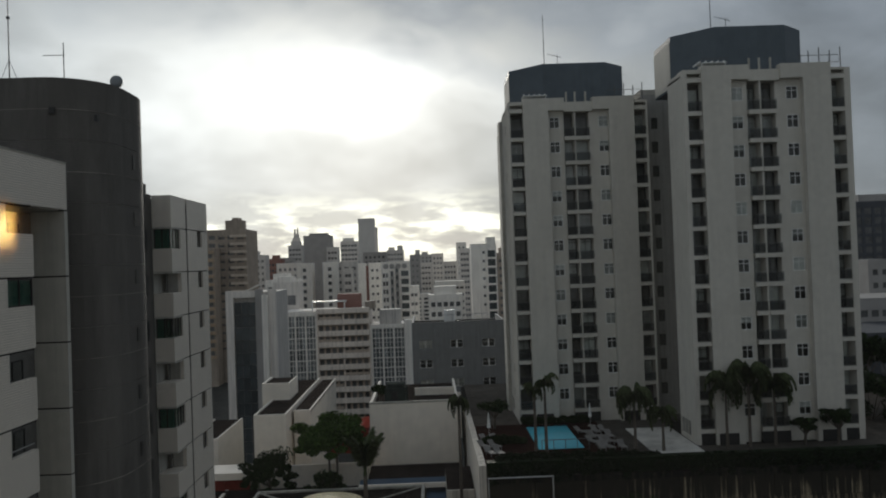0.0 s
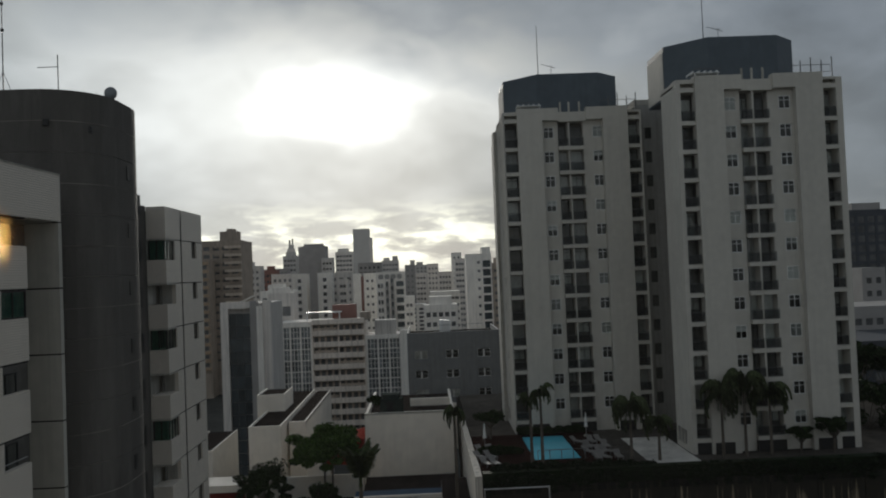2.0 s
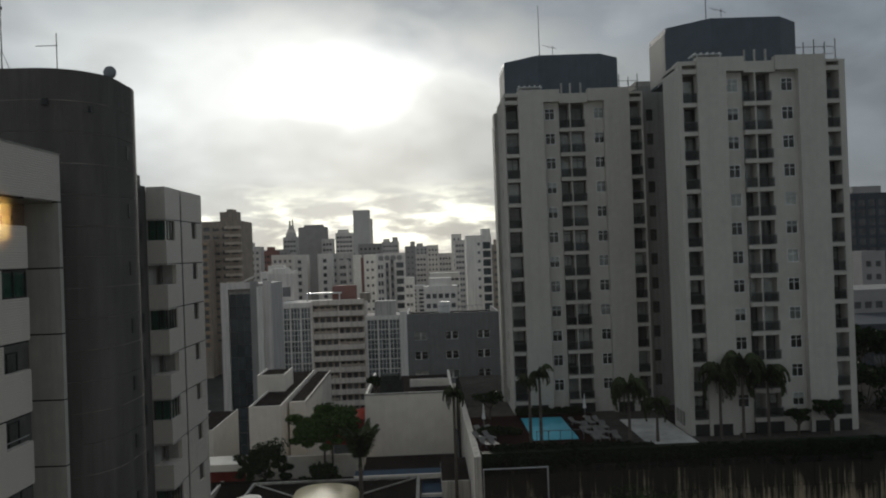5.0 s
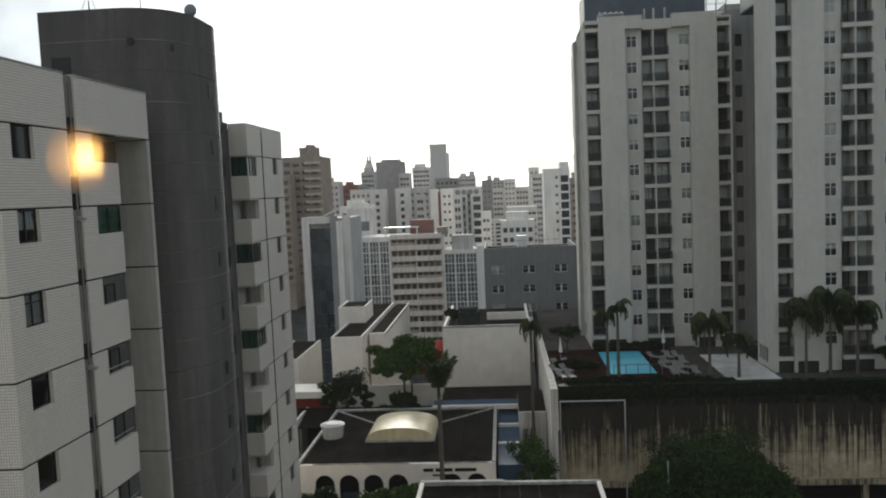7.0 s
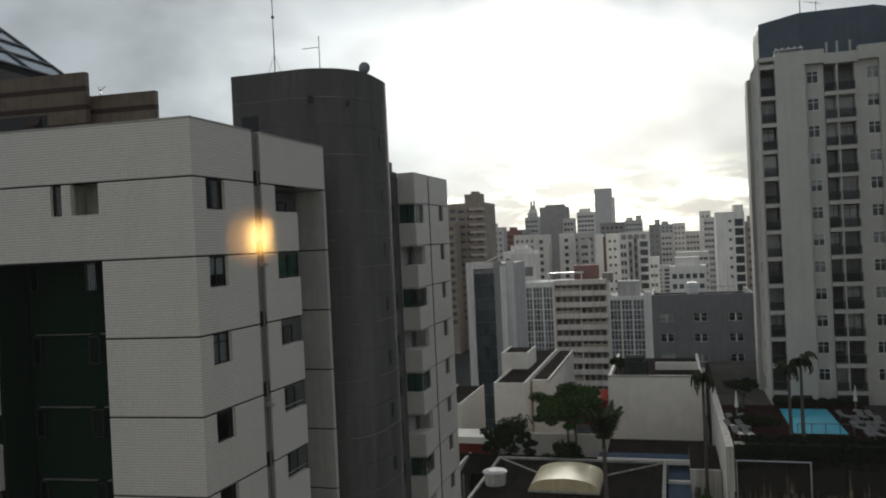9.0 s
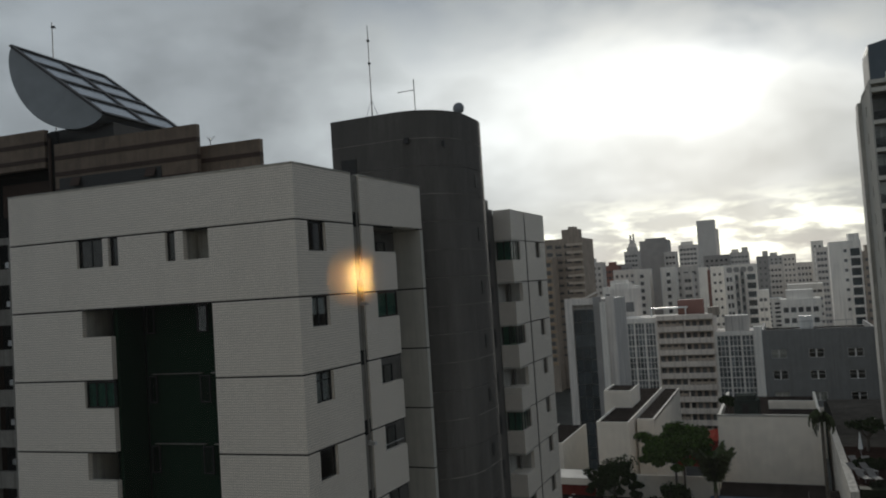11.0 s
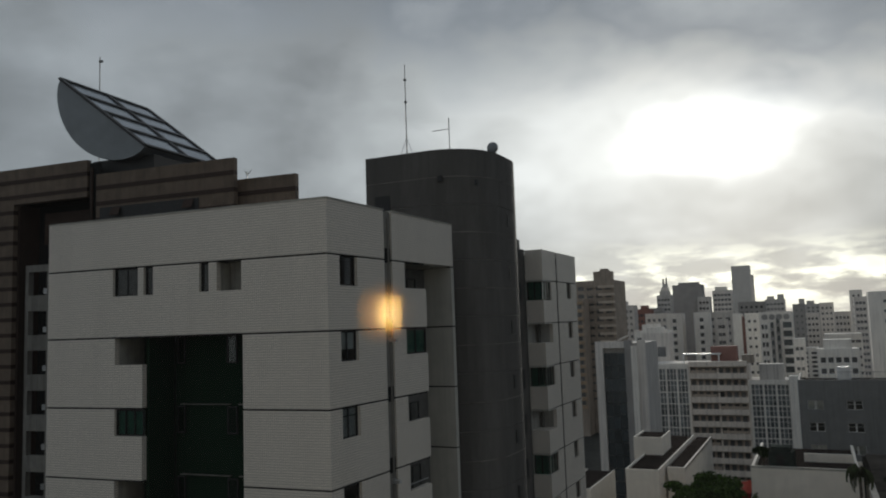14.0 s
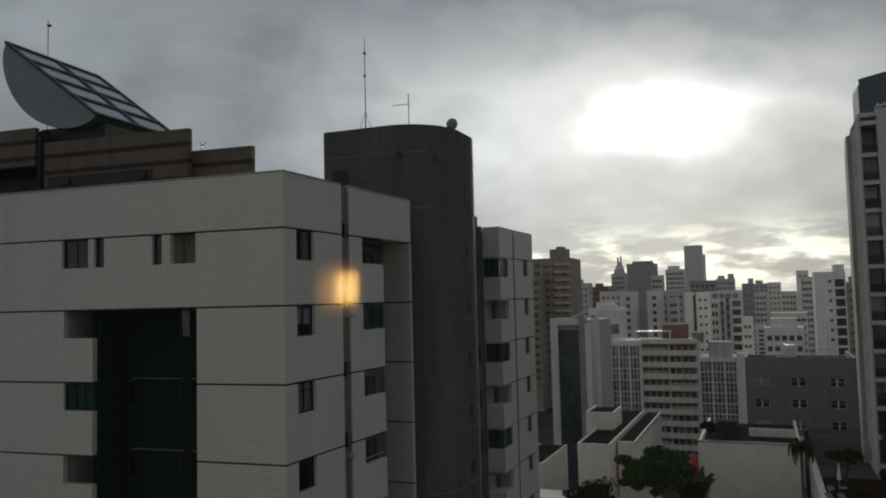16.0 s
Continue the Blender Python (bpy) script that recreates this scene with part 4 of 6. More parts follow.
        part("link_body", Geo().box(0, 3.4, 0.3, 8, DECK, 48.4), INSIDE, b, m=g)
        for h in holes:
            window(b, g, h[0], h[2], 0.75, 1.3, 0.1, FRAME_DARK, 0.04, 1)
        part("link_roof", Geo().prism([(0.2, 1), (3.2, 1), (3.2, 6), (0.2, 6)], 48.6, 49.4), TOWER_PAINT, b, m=g)
    # mast
    m = thing("roof_antenna", "thin antenna mast on the tank house roof", "antenna", (x0 + 5.2, y0 + 6, 52.7), group="roof antennas")
    part("mast", Geo().tube((5.2, 6, 52.7), (5.2, 6, 59.5), 0.05, 0.03), FRAME_DARK, m, m=f)
    m = thing("tv_antenna", "small comb-shaped television antenna on the tank house", "antenna", (x0 + 6.8, y0 + 6, 52.7))
    part("mast", Geo().tube((6.8, 6, 52.7), (6.8, 6, 54.6), 0.03), FRAME_DARK, m, m=f)
    part("comb", Geo().tube((5.6, 6, 54.7), (7.3, 6, 54.2), 0.025).tube((6.9, 5.6, 54.4), (6.9, 6.4, 54.4), 0.02).tube((6.3, 5.6, 54.5), (6.3, 6.4, 54.5), 0.02), FRAME_DARK, m, m=f)


build_tower("apartment_tower", 25.2, 75.4, (0.42, 1.8, 4.64, 6.4, 9.5, 11.7, 14.42, 15.8, 16.4), "pale beige apartment tower with dark balconies, beside the palms", False, 4.8)
build_tower("apartment_tower", 9.55, 88.3, (0.17, 1.6, 4.45, 6.3, 9.5, 11.35, 14.22, 15.6, 15.8), "pale beige apartment tower with dark balconies, behind the pool", True, 8.0)

# ---------------------------------------------------------------- pool deck and its retaining wall


def build_deck():
    # podium is near black so no pale strip shows behind the hedge
    g = Geo().prism([(4.0, 71.5), (62, 71.5), (62, 118), (4.0, 118)], 3.0, DECK - 0.3)
    solo("deck_podium", g, BLACK_CONCRETE, "concrete podium under the pool deck", "podium", kind="structure")
    # paving round the pool
    for x0, x1, y0, y1, mat, nm in ((4.4, 9.95, 72.6, 88.2, DECK_RED, "red-brown paving beside the pool"), (14.6, 18.0, 72.6, 88.2, DECK_RED, "red-brown paving beside the pool"),
                                    (9.95, 14.6, 72.6, 76.3, DECK_RED, "red-brown paving before the pool"), (9.95, 14.6, 87.0, 88.2, DECK_RED, "red-brown paving behind the pool"),
                                    (18.0, 20.3, 72.6, 75.3, DARK_PAVE, "dark paving along the tower"), (25.1, 62, 72.6, 75.3, DARK_PAVE, "dark paving along the tower"), (18.0, 25.1, 84.0, 88.2, DARK_PAVE, "dark paving between the towers"), (18.0, 20.3, 75.3, 84.0, DARK_PAVE, "dark paving between the towers"), (20.3, 25.1, 72.6, 84.0, PAVE, "pale terrace beside the tower"),
                                    (41.7, 62, 75.3, 118, DARK_PAVE, "dark paving behind the hedge"), (4.4, 41.7, 88.2, 118, DARK_PAVE, "dark paving behind the towers")):
        solo("pavement", Geo().box(x0, x1, y0, y1, DECK - 0.32, DECK), mat, nm, "pavement", kind="structure")
    p = thing("swimming_pool", "rectangular turquoise swimming pool with pale rim", "pool", (12, 81, DECK))
    part("basin", Geo().box(9.95, 14.6, 76.3, 87.0, DECK - 1.2, DECK - 0.25), POOL_TILE, p)
    part("water", Geo().box(10.05, 14.5, 76.4, 86.9, DECK - 0.25, DECK - 0.06), WATER, p)
    rim = Geo().slab(9.8, 14.75, 76.15, 87.15, 0, 0.08, [(10.05, 14.5, 76.4, 86.9)])
    part("rim", rim, WHITE_PLASTIC, p, m=Matrix.Translation((0, 0, DECK + 0.045)) @ Matrix.Rotation(radians(-90), 4, "X") @ Matrix.Diagonal((1, 1, -1, 1)))
    fence = thing("pool_fence", "thin dark metal fence at the pool's near end", "fence", (12, 75.9, DECK))
    for i in range(5):
        part("post", Geo().box(10.2 + i * 1.15, 10.26 + i * 1.15, 75.88, 75.94, DECK, DECK + 0.95), RAIL, fence)
    part("top_rail", Geo().box(10.2, 14.86, 75.88, 75.94, DECK + 0.95, DECK + 1.0), RAIL, fence)
    # retaining wall towards the street: panels with pilasters
    zs = (3.1, 5.6, 7.9, 10.3)
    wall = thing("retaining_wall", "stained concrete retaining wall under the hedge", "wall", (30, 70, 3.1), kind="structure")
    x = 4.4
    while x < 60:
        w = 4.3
        for lo, hi, mat in ((3.1, 5.55, STREAKED_WALL), (5.6, 7.9, STREAKED_WALL), (7.93, 10.3, STREAKED_WALL)):
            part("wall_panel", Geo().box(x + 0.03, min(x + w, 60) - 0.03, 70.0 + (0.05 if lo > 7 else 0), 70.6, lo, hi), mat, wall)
        part("pilaster", Geo().box(x - 0.12, x + 0.12, 69.88, 70.0, 3.1, 7.9), STREAKED_WALL, wall)
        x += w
    part("planter", Geo().box(4.4, 60, 69.95, 70.5, 10.0, 10.55), BLACK_CONCRETE, wall)
    part("beam", Geo().box(4.4, 60, 69.7, 71.4, 2.6, 3.1), WALL_STAIN, wall)
    for i in range(9):
        part("column", Geo().box(4.6 + i * 6.6, 5.1 + i * 6.6, 70.2, 70.7, 0, 2.6), WALL_STAIN, wall)
    # back wall coloured black for the shade under the deck
    part("car_park_back", Geo().box(4.4, 60, 76, 76.3, 0, 3), JOINT_AND_SHADE, wall)
    # pale side wall
    side = thing("side_wall", "whitewashed boundary wall along the podium", "wall", (4.2, 84, 0), kind="structure")
    for i in range(6):
        y = 69.9 + i * 6.0
        part("wall_panel", Geo().box(3.75, 4.38, y, y + 5.94, 0, 11.7 - 0.12 * i), SIDE_WALL, side)
    # pipe frame in front of the wall
    fr = thing("pipe_frame", "thin pale steel pipe frame before the wall", "frame", (7.4, 69.2, 0))
    part("cross_pipe", Geo().tube((4.45, 69.2, 10.75), (10.2, 69.2, 10.75), 0.06), FRAME_LIGHT, fr)
    part("post", Geo().tube((10.2, 69.2, 0), (10.2, 69.2, 10.8), 0.07), FRAME_LIGHT, fr)
    part("post", Geo().tube((4.5, 69.2, 0), (4.5, 69.2, 10.8), 0.05), FRAME_LIGHT, fr)
    lamp = thing("street_lamp", "grey street lamp on a thin post", "lamp", (11.6, 60, 0))
    part("post", Geo().tube((11.6, 58, 0), (11.6, 58, 9.2), 0.09, 0.06), FRAME_LIGHT, lamp)
    part("head", Geo().box(11.6, 12.8, 57.85, 58.15, 6.9, 7.1), FRAME_LIGHT, lamp)


build_deck()

# ---------------------------------------------------------------- planting
NR = np.random.RandomState(5)


def leaf_cloud(centres, radii, count, size, flat=0.75):
    """Many small leaves scattered in clumps round limbs' ends; uneven, with gaps."""
    pick = NR.randint(0, len(centres), count)
    c, r = np.array(centres)[pick], np.array(radii)[pick][:, None]
    d = NR.normal(size=(count, 3))
    d /= np.linalg.norm(d, axis=1)[:, None]
    p = c + d * r * (NR.rand(count, 1) ** 0.45) * np.array([1, 1, flat])
    a, bb = NR.normal(size=(count, 3)), NR.normal(size=(count, 3))
    a /= np.linalg.norm(a, axis=1)[:, None]
    bb -= a * (a * bb).sum(1)[:, None]
    bb /= np.linalg.norm(bb, axis=1)[:, None]
    s = size * (0.6 + 0.8 * NR.rand(count, 1))
    v = np.stack([p - a * s, p + bb * s * 0.45, p + a * s, p - bb * s * 0.45], 1).reshape(-1, 3)
    me = bpy.data.meshes.new("crown")
    me.from_pydata(v.tolist(), [], [(4 * i, 4 * i + 1, 4 * i + 2, 4 * i + 3) for i in range(count)])
    return me


def tree(x, y, z, height, spread, label, leaves=5000, size=0.28, mat=None, stems=1, flat=0.6, trunk=0.16, name="tree", low=0.45, dome=0):
    t = thing(name, label, "tree" if name == "tree" else "bush", (x, y, z))
    rng = random.Random(x * 7 + y)
    trunkg, ends, rad = Geo(), [], []
    for s in range(stems):
        bx, by = x + (s - (stems - 1) / 2) * 0.9, y + 0.2 * s
        fork = z + height * low
        trunkg.tube((bx, by, z - 0.1), (bx + 0.1, by, fork), trunk, trunk * 0.7, 8)
        for i in range(9):
            a = 2 * math.pi * (i + rng.random()) / 9
            reach = spread * (0.35 + 0.55 * rng.random())
            e = (bx + reach * math.cos(a), by + reach * math.sin(a), fork + height * (1 - low) * (0.25 + 0.6 * rng.random()))
            trunkg.tube((bx + 0.1, by, fork - 0.2), e, trunk * 0.5, trunk * 0.12, 5)
            ends.append(e)
            rad.append(spread * (0.22 + 0.22 * rng.random()))
    for i in range(7):
        a = rng.random() * 6.28
        ends.append((x + spread * 0.35 * math.cos(a), y + spread * 0.35 * math.sin(a), z + height * (0.78 + 0.12 * rng.random())))
        rad.append(spread * 0.3)
    for i in range(dome):
        a, e = 2.4 * i, math.asin((i + 0.5) / dome)
        k = 0.80 + 0.12 * rng.random()
        ends.append((x + spread * k * math.cos(a) * math.cos(e), y + spread * k * math.sin(a) * math.cos(e), z + height * (low + (0.93 - low) * k * math.sin(e))))
        rad.append(spread * 0.17)
    part("trunk", trunkg, BARK, t)
    me = leaf_cloud(ends, rad, leaves, size, flat)
    me.materials.append(mat or LEAF)
    part("crown", me, None, t)
    return t


def frond_mesh(length, droop, seed, rise=48):
    rng = random.Random(seed)
    g, n = Geo(), 16
    spine = []
    for i in range(n + 1):
        s = i / n
        ang = radians(rise) - radians(droop) * s ** 1.15
        spine.append(((0, 0, 0) if i == 0 else (spine[-1][0] + length / n * math.cos(ang), 0, spine[-1][2] + length / n * math.sin(ang))))
    for i in range(n):
        g.tube(spine[i], spine[i + 1], 0.035 * (1 - i / n) + 0.008, 0.03 * (1 - i / n) + 0.006, 4, caps=False)
        if i < 2:
            continue
        for side in (-1, 1):
            for k in range(3):
                f = (k + rng.random() * 0.6) / 3
                px, pz = spine[i][0] + (spine[i + 1][0] - spine[i][0]) * f, spine[i][2] + (spine[i + 1][2] - spine[i][2]) * f
                ll = length * 0.26 * math.sin(math.pi * min(0.98, 0.12 + 0.86 * i / n)) * (0.8 + 0.4 * rng.random())
                ex, ey, ez = px + ll * 0.5, side * ll * 0.75, pz - ll * (0.35 + 0.4 * rng.random())
                g.add([(px, 0, pz), (px + 0.07, side * 0.02, pz), (ex, ey, ez)], [(0, 1, 2)])
    return g.mesh("frond", PALM)


FRONDS = [frond_mesh(1.0, d, i, r) for i, (d, r) in enumerate(((55, 48), (95, 48), (125, 48), (70, 48), (150, 72), (165, 66), (140, 82), (172, 52)))]


def palm(x, y, z, height, reach, label, count=15, stiff=False, lean=0.0, trunk=0.14):
    t = thing("palm_tree", label, "palm tree", (x, y, z))
    g, n = Geo(), 12
    for i in range(n):
        a, b2 = i / n, (i + 1) / n
        g.tube((x + lean * a * a, y, z + height * a), (x + lean * b2 * b2, y, z + height * b2), trunk * (1.25 - 0.45 * a), trunk * (1.2 - 0.45 * b2), 8)
    part("trunk", g, BARK, t)
    part("crown_shaft", Geo().tube((x + lean, y, z + height - 0.1), (x + lean, y, z + height + 0.5), trunk * 0.9, trunk * 0.4, 8), PALM, t)
    rng = random.Random(x * 11 + y)
    for i in range(count):
        k = rng.choice((0, 3) if stiff else (4, 5, 6, 7, 4, 5))
        turn = Matrix.Translation((x + lean, y, z + height + 0.3)) @ Matrix.Rotation(2 * math.pi * (i * 0.382 + 0.05 * rng.random()), 4, "Z")
        size = reach * (0.8 + 0.35 * rng.random())
        if stiff:
            m = turn @ Matrix.Rotation(radians(-34 - 16 * rng.random()), 4, "Y") @ Matrix.Scale(size, 4)
        else:
            m = turn @ Matrix.Diagonal((size * 0.72, size * 0.72, size * (1.1 + 0.5 * rng.random()), 1))
        part("frond", FRONDS[k], None, t, m=m)
    return t


for px, py, ph, pr in ((9.5, 74.6, 5.5, 1.9), (10.5, 74.6, 6.0, 2.2)):
    palm(px, py, DECK, ph, pr, "slender palm beside the pool")
for px, py, ph, pr, c in ((18.9, 74.2, 4.3, 3.3, 26), (21.5, 74.0, 2.7, 2.5, 20), (27.6, 74.0, 5.2, 3.3, 26), (29.7, 73.8, 6.1, 3.5, 28), (32.3, 74.2, 5.0, 3.3, 26)):
    palm(px, py, DECK, ph, pr, "drooping palm behind the hedge before the tower", c)
palm(-5.75, 63.0, 0, 13.25, 3.1, "tall feather palm before the low roof", 16, stiff=True, trunk=0.2)
palm(2.35, 77.5, 0, 15.5, 1.9, "tall shaggy palm beside the white boundary wall", 30, trunk=0.16)
tree(-12.2, 92.5, 0, 12.7, 4.3, "broad two-stemmed tree before the white hall", 26000, 0.2, stems=2, flat=0.5, low=0.66, dome=40)
tree(-18.9, 89.0, 0, 9.8, 3.1, "dense dark tree before the low houses", 9000, 0.17, LEAF_DARK, flat=0.7, low=0.55, dome=34)
tree(-11.9, 86.5, 0, 8.3, 2.5, "small tree behind the low roof", 5000, 0.2, LEAF_DARK, flat=0.9, low=0.4, dome=20)
tree(15.7, 60.5, 0, 10.3, 6.4, "large broad street tree before the stained wall", 60000, 0.13, LEAF_DEEP, flat=0.55, low=0.42, trunk=0.3, dome=120)
tree(1.9, 69.5, 0, 7.6, 2.2, "bushy tree in the yard beside the wall", 12000, 0.14, LEAF, flat=1.1, low=0.25, dome=40)
tree(-15.5, 60.0, 0, 6.2, 3.2, "street tree before the arched facade", 9000, 0.17, LEAF_DARK, flat=0.8, low=0.35)
tree(-9.6, 60.5, 0, 6.8, 3.0, "street tree before the arched facade", 9000, 0.17, LEAF, flat=0.8, low=0.35)
tree(38.2, 74.0, DECK, 3.4, 1.4, "small clipped tree before the tower", 1500, 0.2, LEAF_DARK)
tree(35.0, 74.0, DECK, 2.6, 1.2, "small clipped tree before the tower", 1200, 0.2, LEAF_DARK)
tree(6.5, 86.5, DECK, 3.0, 1.6, "small garden tree by the tower", 1500, 0.2, LEAF_DARK)
for i in range(7):
    tree(47 + 9 * (i % 4), 84 + 9 * (i // 2), 8, 9 + i % 3, 4.5, "dark street tree beyond the tower", 3500, 0.35, LEAF_DARK, flat=0.8, low=0.35)


def build_hedge():
    centres = [(4.9 + 0.155 * i, 70.1 + 0.8 * NR.rand(), 10.2 + 1.35 * NR.rand()) for i in range(356)]
    centres += [(5.6 + 0.155 * i, 71.1 + 1.0 * NR.rand(), 11.2 + 0.75 * NR.rand()) for i in range(95)]
    me = leaf_cloud(centres, [0.52] * len(centres), 96000, 0.14, 0.9)
    me.materials.append(HEDGE)
    solo("hedge", me, None, "long dark clipped hedge on the podium edge", "hedge", kind="stuff")
    for x0, n, y0, tall, label in ((9.8, 46, 87.75, 0.7, "low dark planting at the foot of the tower"), (4.9, 26, 79.0, 0.8, "low shrubs beside the pool terrace")):
        spots = [(x0 + 0.16 * i, y0 + 0.3 * NR.rand(), DECK + 0.25 + tall * 0.5 * NR.rand()) for i in range(n)]
        me = leaf_cloud(spots, [0.36] * n, 180 * n, 0.12, 0.9)
        me.materials.append(LEAF_DARK)
        solo("shrubs", me, None, label, "shrubs", kind="stuff")
    # solid leaf-coloured box, added to close the gaps between the leaves
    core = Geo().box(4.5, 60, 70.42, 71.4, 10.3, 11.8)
    solo("hedge_core", core, HEDGE, "solid filling box inside the clipped hedge", "hedge", kind="structure")


build_hedge()


def build_lounger():
    t = thing("sun_lounger", "greyed white plastic sun lounger on the red-brown paving", "lounger", (0, 0, 0), group="loungers by the pool")
    part("seat", Geo().box(0, 0.62, 0, 1.25, 0.28, 0.34), LOUNGER, t)
    part("backrest", Geo().add([(0, 1.25, 0.3), (0.62, 1.25, 0.3), (0.62, 1.8, 0.72), (0, 1.8, 0.72), (0, 1.27, 0.24), (0.62, 1.27, 0.24), (0.62, 1.84, 0.68), (0, 1.84, 0.68)],
         [(0, 1, 2, 3), (7, 6, 5, 4), (0, 4, 5, 1), (1, 5, 6, 2), (2, 6, 7, 3), (3, 7, 4, 0)]), LOUNGER, t)
    for x in (0.03, 0.53):
        for y in (0.1, 1.2):
            part("leg", Geo().box(x, x + 0.06, y, y + 0.06, 0, 0.28), LOUNGER, t)
    return t


def build_loungers():
    first = build_lounger()
    spots = [(15.6 + 0.95 * (i % 3), 74.5 + 2.3 * (i // 3), 90 * (i % 2) * 0.2) for i in range(12)] + [(5.0 + 0.9 * (i % 2), 74.0 + 2.6 * (i // 2), 15) for i in range(6)]
    first.matrix_basis = pose(spots[0][0], spots[0][1], DECK, 0, 0, spots[0][2])
    for x, y, a in spots[1:]:
        copy_thing(first, pose(x + 0.2 * R.random(), y, DECK, 0, 0, a + 25 * R.random()))
    for x, y in ((5.6, 82.5), (17.0, 86.0)):
        u = thing("parasol", "closed white parasol on a pole", "parasol", (x, y, DECK), group="parasols by the pool")
        part("pole", Geo().tube((x, y, DECK), (x, y, DECK + 2.6), 0.03), FRAME_LIGHT, u)
        part("canopy", Geo().tube((x, y, DECK + 1.0), (x, y, DECK + 2.5), 0.2, 0.04, 10), WHITE_PLASTIC, u)
        part("base", Geo().tube((x, y, DECK), (x, y, DECK + 0.12), 0.28, 0.24, 12), CONCRETE, u)


build_loungers()

# ---------------------------------------------------------------- low roofs between the window and the pool


def build_low_roofs():
    s = thing("low_building", "low white building with arches, dark roof and blue trim", "building", (-10, 75, 0))
    f = along((-19.2, 67.2), (-1.4, 67.2))
    w = 17.8
    # arched openings in the street wall
    r, spring, n, arches = 0.9, 4.15, 14, (2.5, 4.7, 6.9, 9.1, 13.9, 16.1)
    edges = [0] + [c + d * 1.05 for c in arches for d in (-1, 1)] + [w]
    for x0, x1 in zip(edges[::2], edges[1::2]):
        if x1 - x0 > 0.01:
            part("pier", Geo().box(x0, x1, 0, 0.3, 0, 6.0), WHITE_WALL, s, m=f)
    for c in arches:
        g = Geo().box(c - 1.05, c - r, 0, 0.3, 0, spring).box(c + r, c + 1.05, 0, 0.3, 0, spring)
        arc = [(c - 1.05, spring)] + [(c - r * math.cos(math.pi * i / n), spring + r * math.sin(math.pi * i / n)) for i in range(n + 1)] + [(c + 1.05, spring)]
        for (xa, za), (xb, zb) in zip(arc, arc[1:]):
            g.add([(xa, 0, za), (xb, 0, zb), (xb, 0, 6.0), (xa, 0, 6.0), (xa, 0.3, za), (xb, 0.3, zb), (xb, 0.3, 6.0), (xa, 0.3, 6.0)], [(0, 1, 2, 3), (7, 6, 5, 4), (0, 4, 5, 1)])
        part("arch", g, WHITE_WALL, s, m=f)
        part("door", Geo().box(c - r, c + r, 1.2, 1.28, 0, 3.0), BLUE, s, m=f)
    # black sheet that gives the arches their shaded depth
    part("porch_back", Geo().box(0.3, w - 0.3, 1.6, 1.7, 0, 5.8), JOINT_AND_SHADE, s, m=f)
    sign = thing("shop_sign", "dark lettering strip on the white wall", "sign", (-4, 67.1, 5))
    for i, (x, ww) in enumerate(((11.4, 0.9), (12.5, 1.5), (14.2, 1.9))):
        part("bar", Geo().box(x, x + ww, -0.04, -0.005, 5.25, 5.55), JOINT_AND_SHADE, sign, m=f)
    part("bar", Geo().box(12.2, 14.0, -0.04, -0.005, 4.85, 5.0), JOINT_AND_SHADE, sign, m=f)
    for x0, x1, y0, y1 in ((-19.2, -18.97, 67.5, 84.5), (-1.66, -1.4, 67.5, 84.5), (-18.97, -1.66, 84.3, 84.5)):
        part("side_wall", Geo().box(x0, x1, y0, y1, 0, 6.05), CONCRETE, s)
    # corrugated roof sheets, hipped slightly to the middle
    for i in range(12):
        x = -18.9 + i * 1.433
        part("roof_sheet", Geo().box(x, x + 1.41, 67.5, 84.2, 5.85 + 0.02 * (i % 2), 5.95 + 0.02 * (i % 2)), ROOF_DARK, s)
    part("ridge", Geo().tube((-18.8, 83.9, 6.1), (-13.5, 78.5, 6.15), 0.09).tube((-1.8, 83.9, 6.1), (-7.5, 78.5, 6.15), 0.09), CONCRETE, s)
    for x0, x1, y0, y1 in ((-19.22, -18.95, 67.2, 84.6), (-1.7, -1.38, 67.2, 84.6), (-18.95, -1.7, 84.3, 84.6)):
        part("coping", Geo().box(x0, x1, y0, y1, 6.05, 6.14), CONCRETE, s)
    # barrel rooflight of ribbed sheets
    v = thing("roof_vault", "yellowed ribbed barrel vault rooflight on the dark roof", "rooflight", (-10.5, 77, 6))
    n, x0, x1, rise = 14, -13.9, -7.4, 1.15
    for i in range(7):
        y0 = 73.4 + i * 0.81
        arc = [((x0 + x1) / 2 - (x1 - x0) / 2 * math.cos(math.pi * k / n), 6.2 + rise * math.sin(math.pi * k / n) ** 0.8) for k in range(n + 1)]
        g = Geo().add([(x, yy, z) for yy in (y0 + 0.02, y0 + 0.79) for x, z in arc], [(k, k + 1, n + 2 + k, n + 1 + k) for k in range(n)])
        part("vault_sheet", g, VAULT, v, smooth=True)
    part("end_panel", Geo().add([(x, 73.4, z) for x, z in arc], [tuple(range(n, -1, -1))]), VAULT, v)
    part("kerb", Geo().box(x0 - 0.1, x1 + 0.1, 73.3, 79.2, 5.98, 6.2), CONCRETE, v)
    t = thing("water_tank", "round white water tank with lid on the roof", "tank", (-18.0, 75.3, 5.98))
    part("body", Geo().tube((-17.6, 75.3, 5.98), (-17.6, 75.3, 7.15), 1.0, 1.12, 24), TANK_PLASTIC, t)
    part("rim", Geo().tube((-17.6, 75.3, 7.15), (-17.6, 75.3, 7.27), 1.2, 1.2, 24), TANK_PLASTIC, t)
    part("lid", Geo().tube((-17.6, 75.3, 7.27), (-17.6, 75.3, 7.42), 1.15, 0.75, 24), TANK_PLASTIC, t)
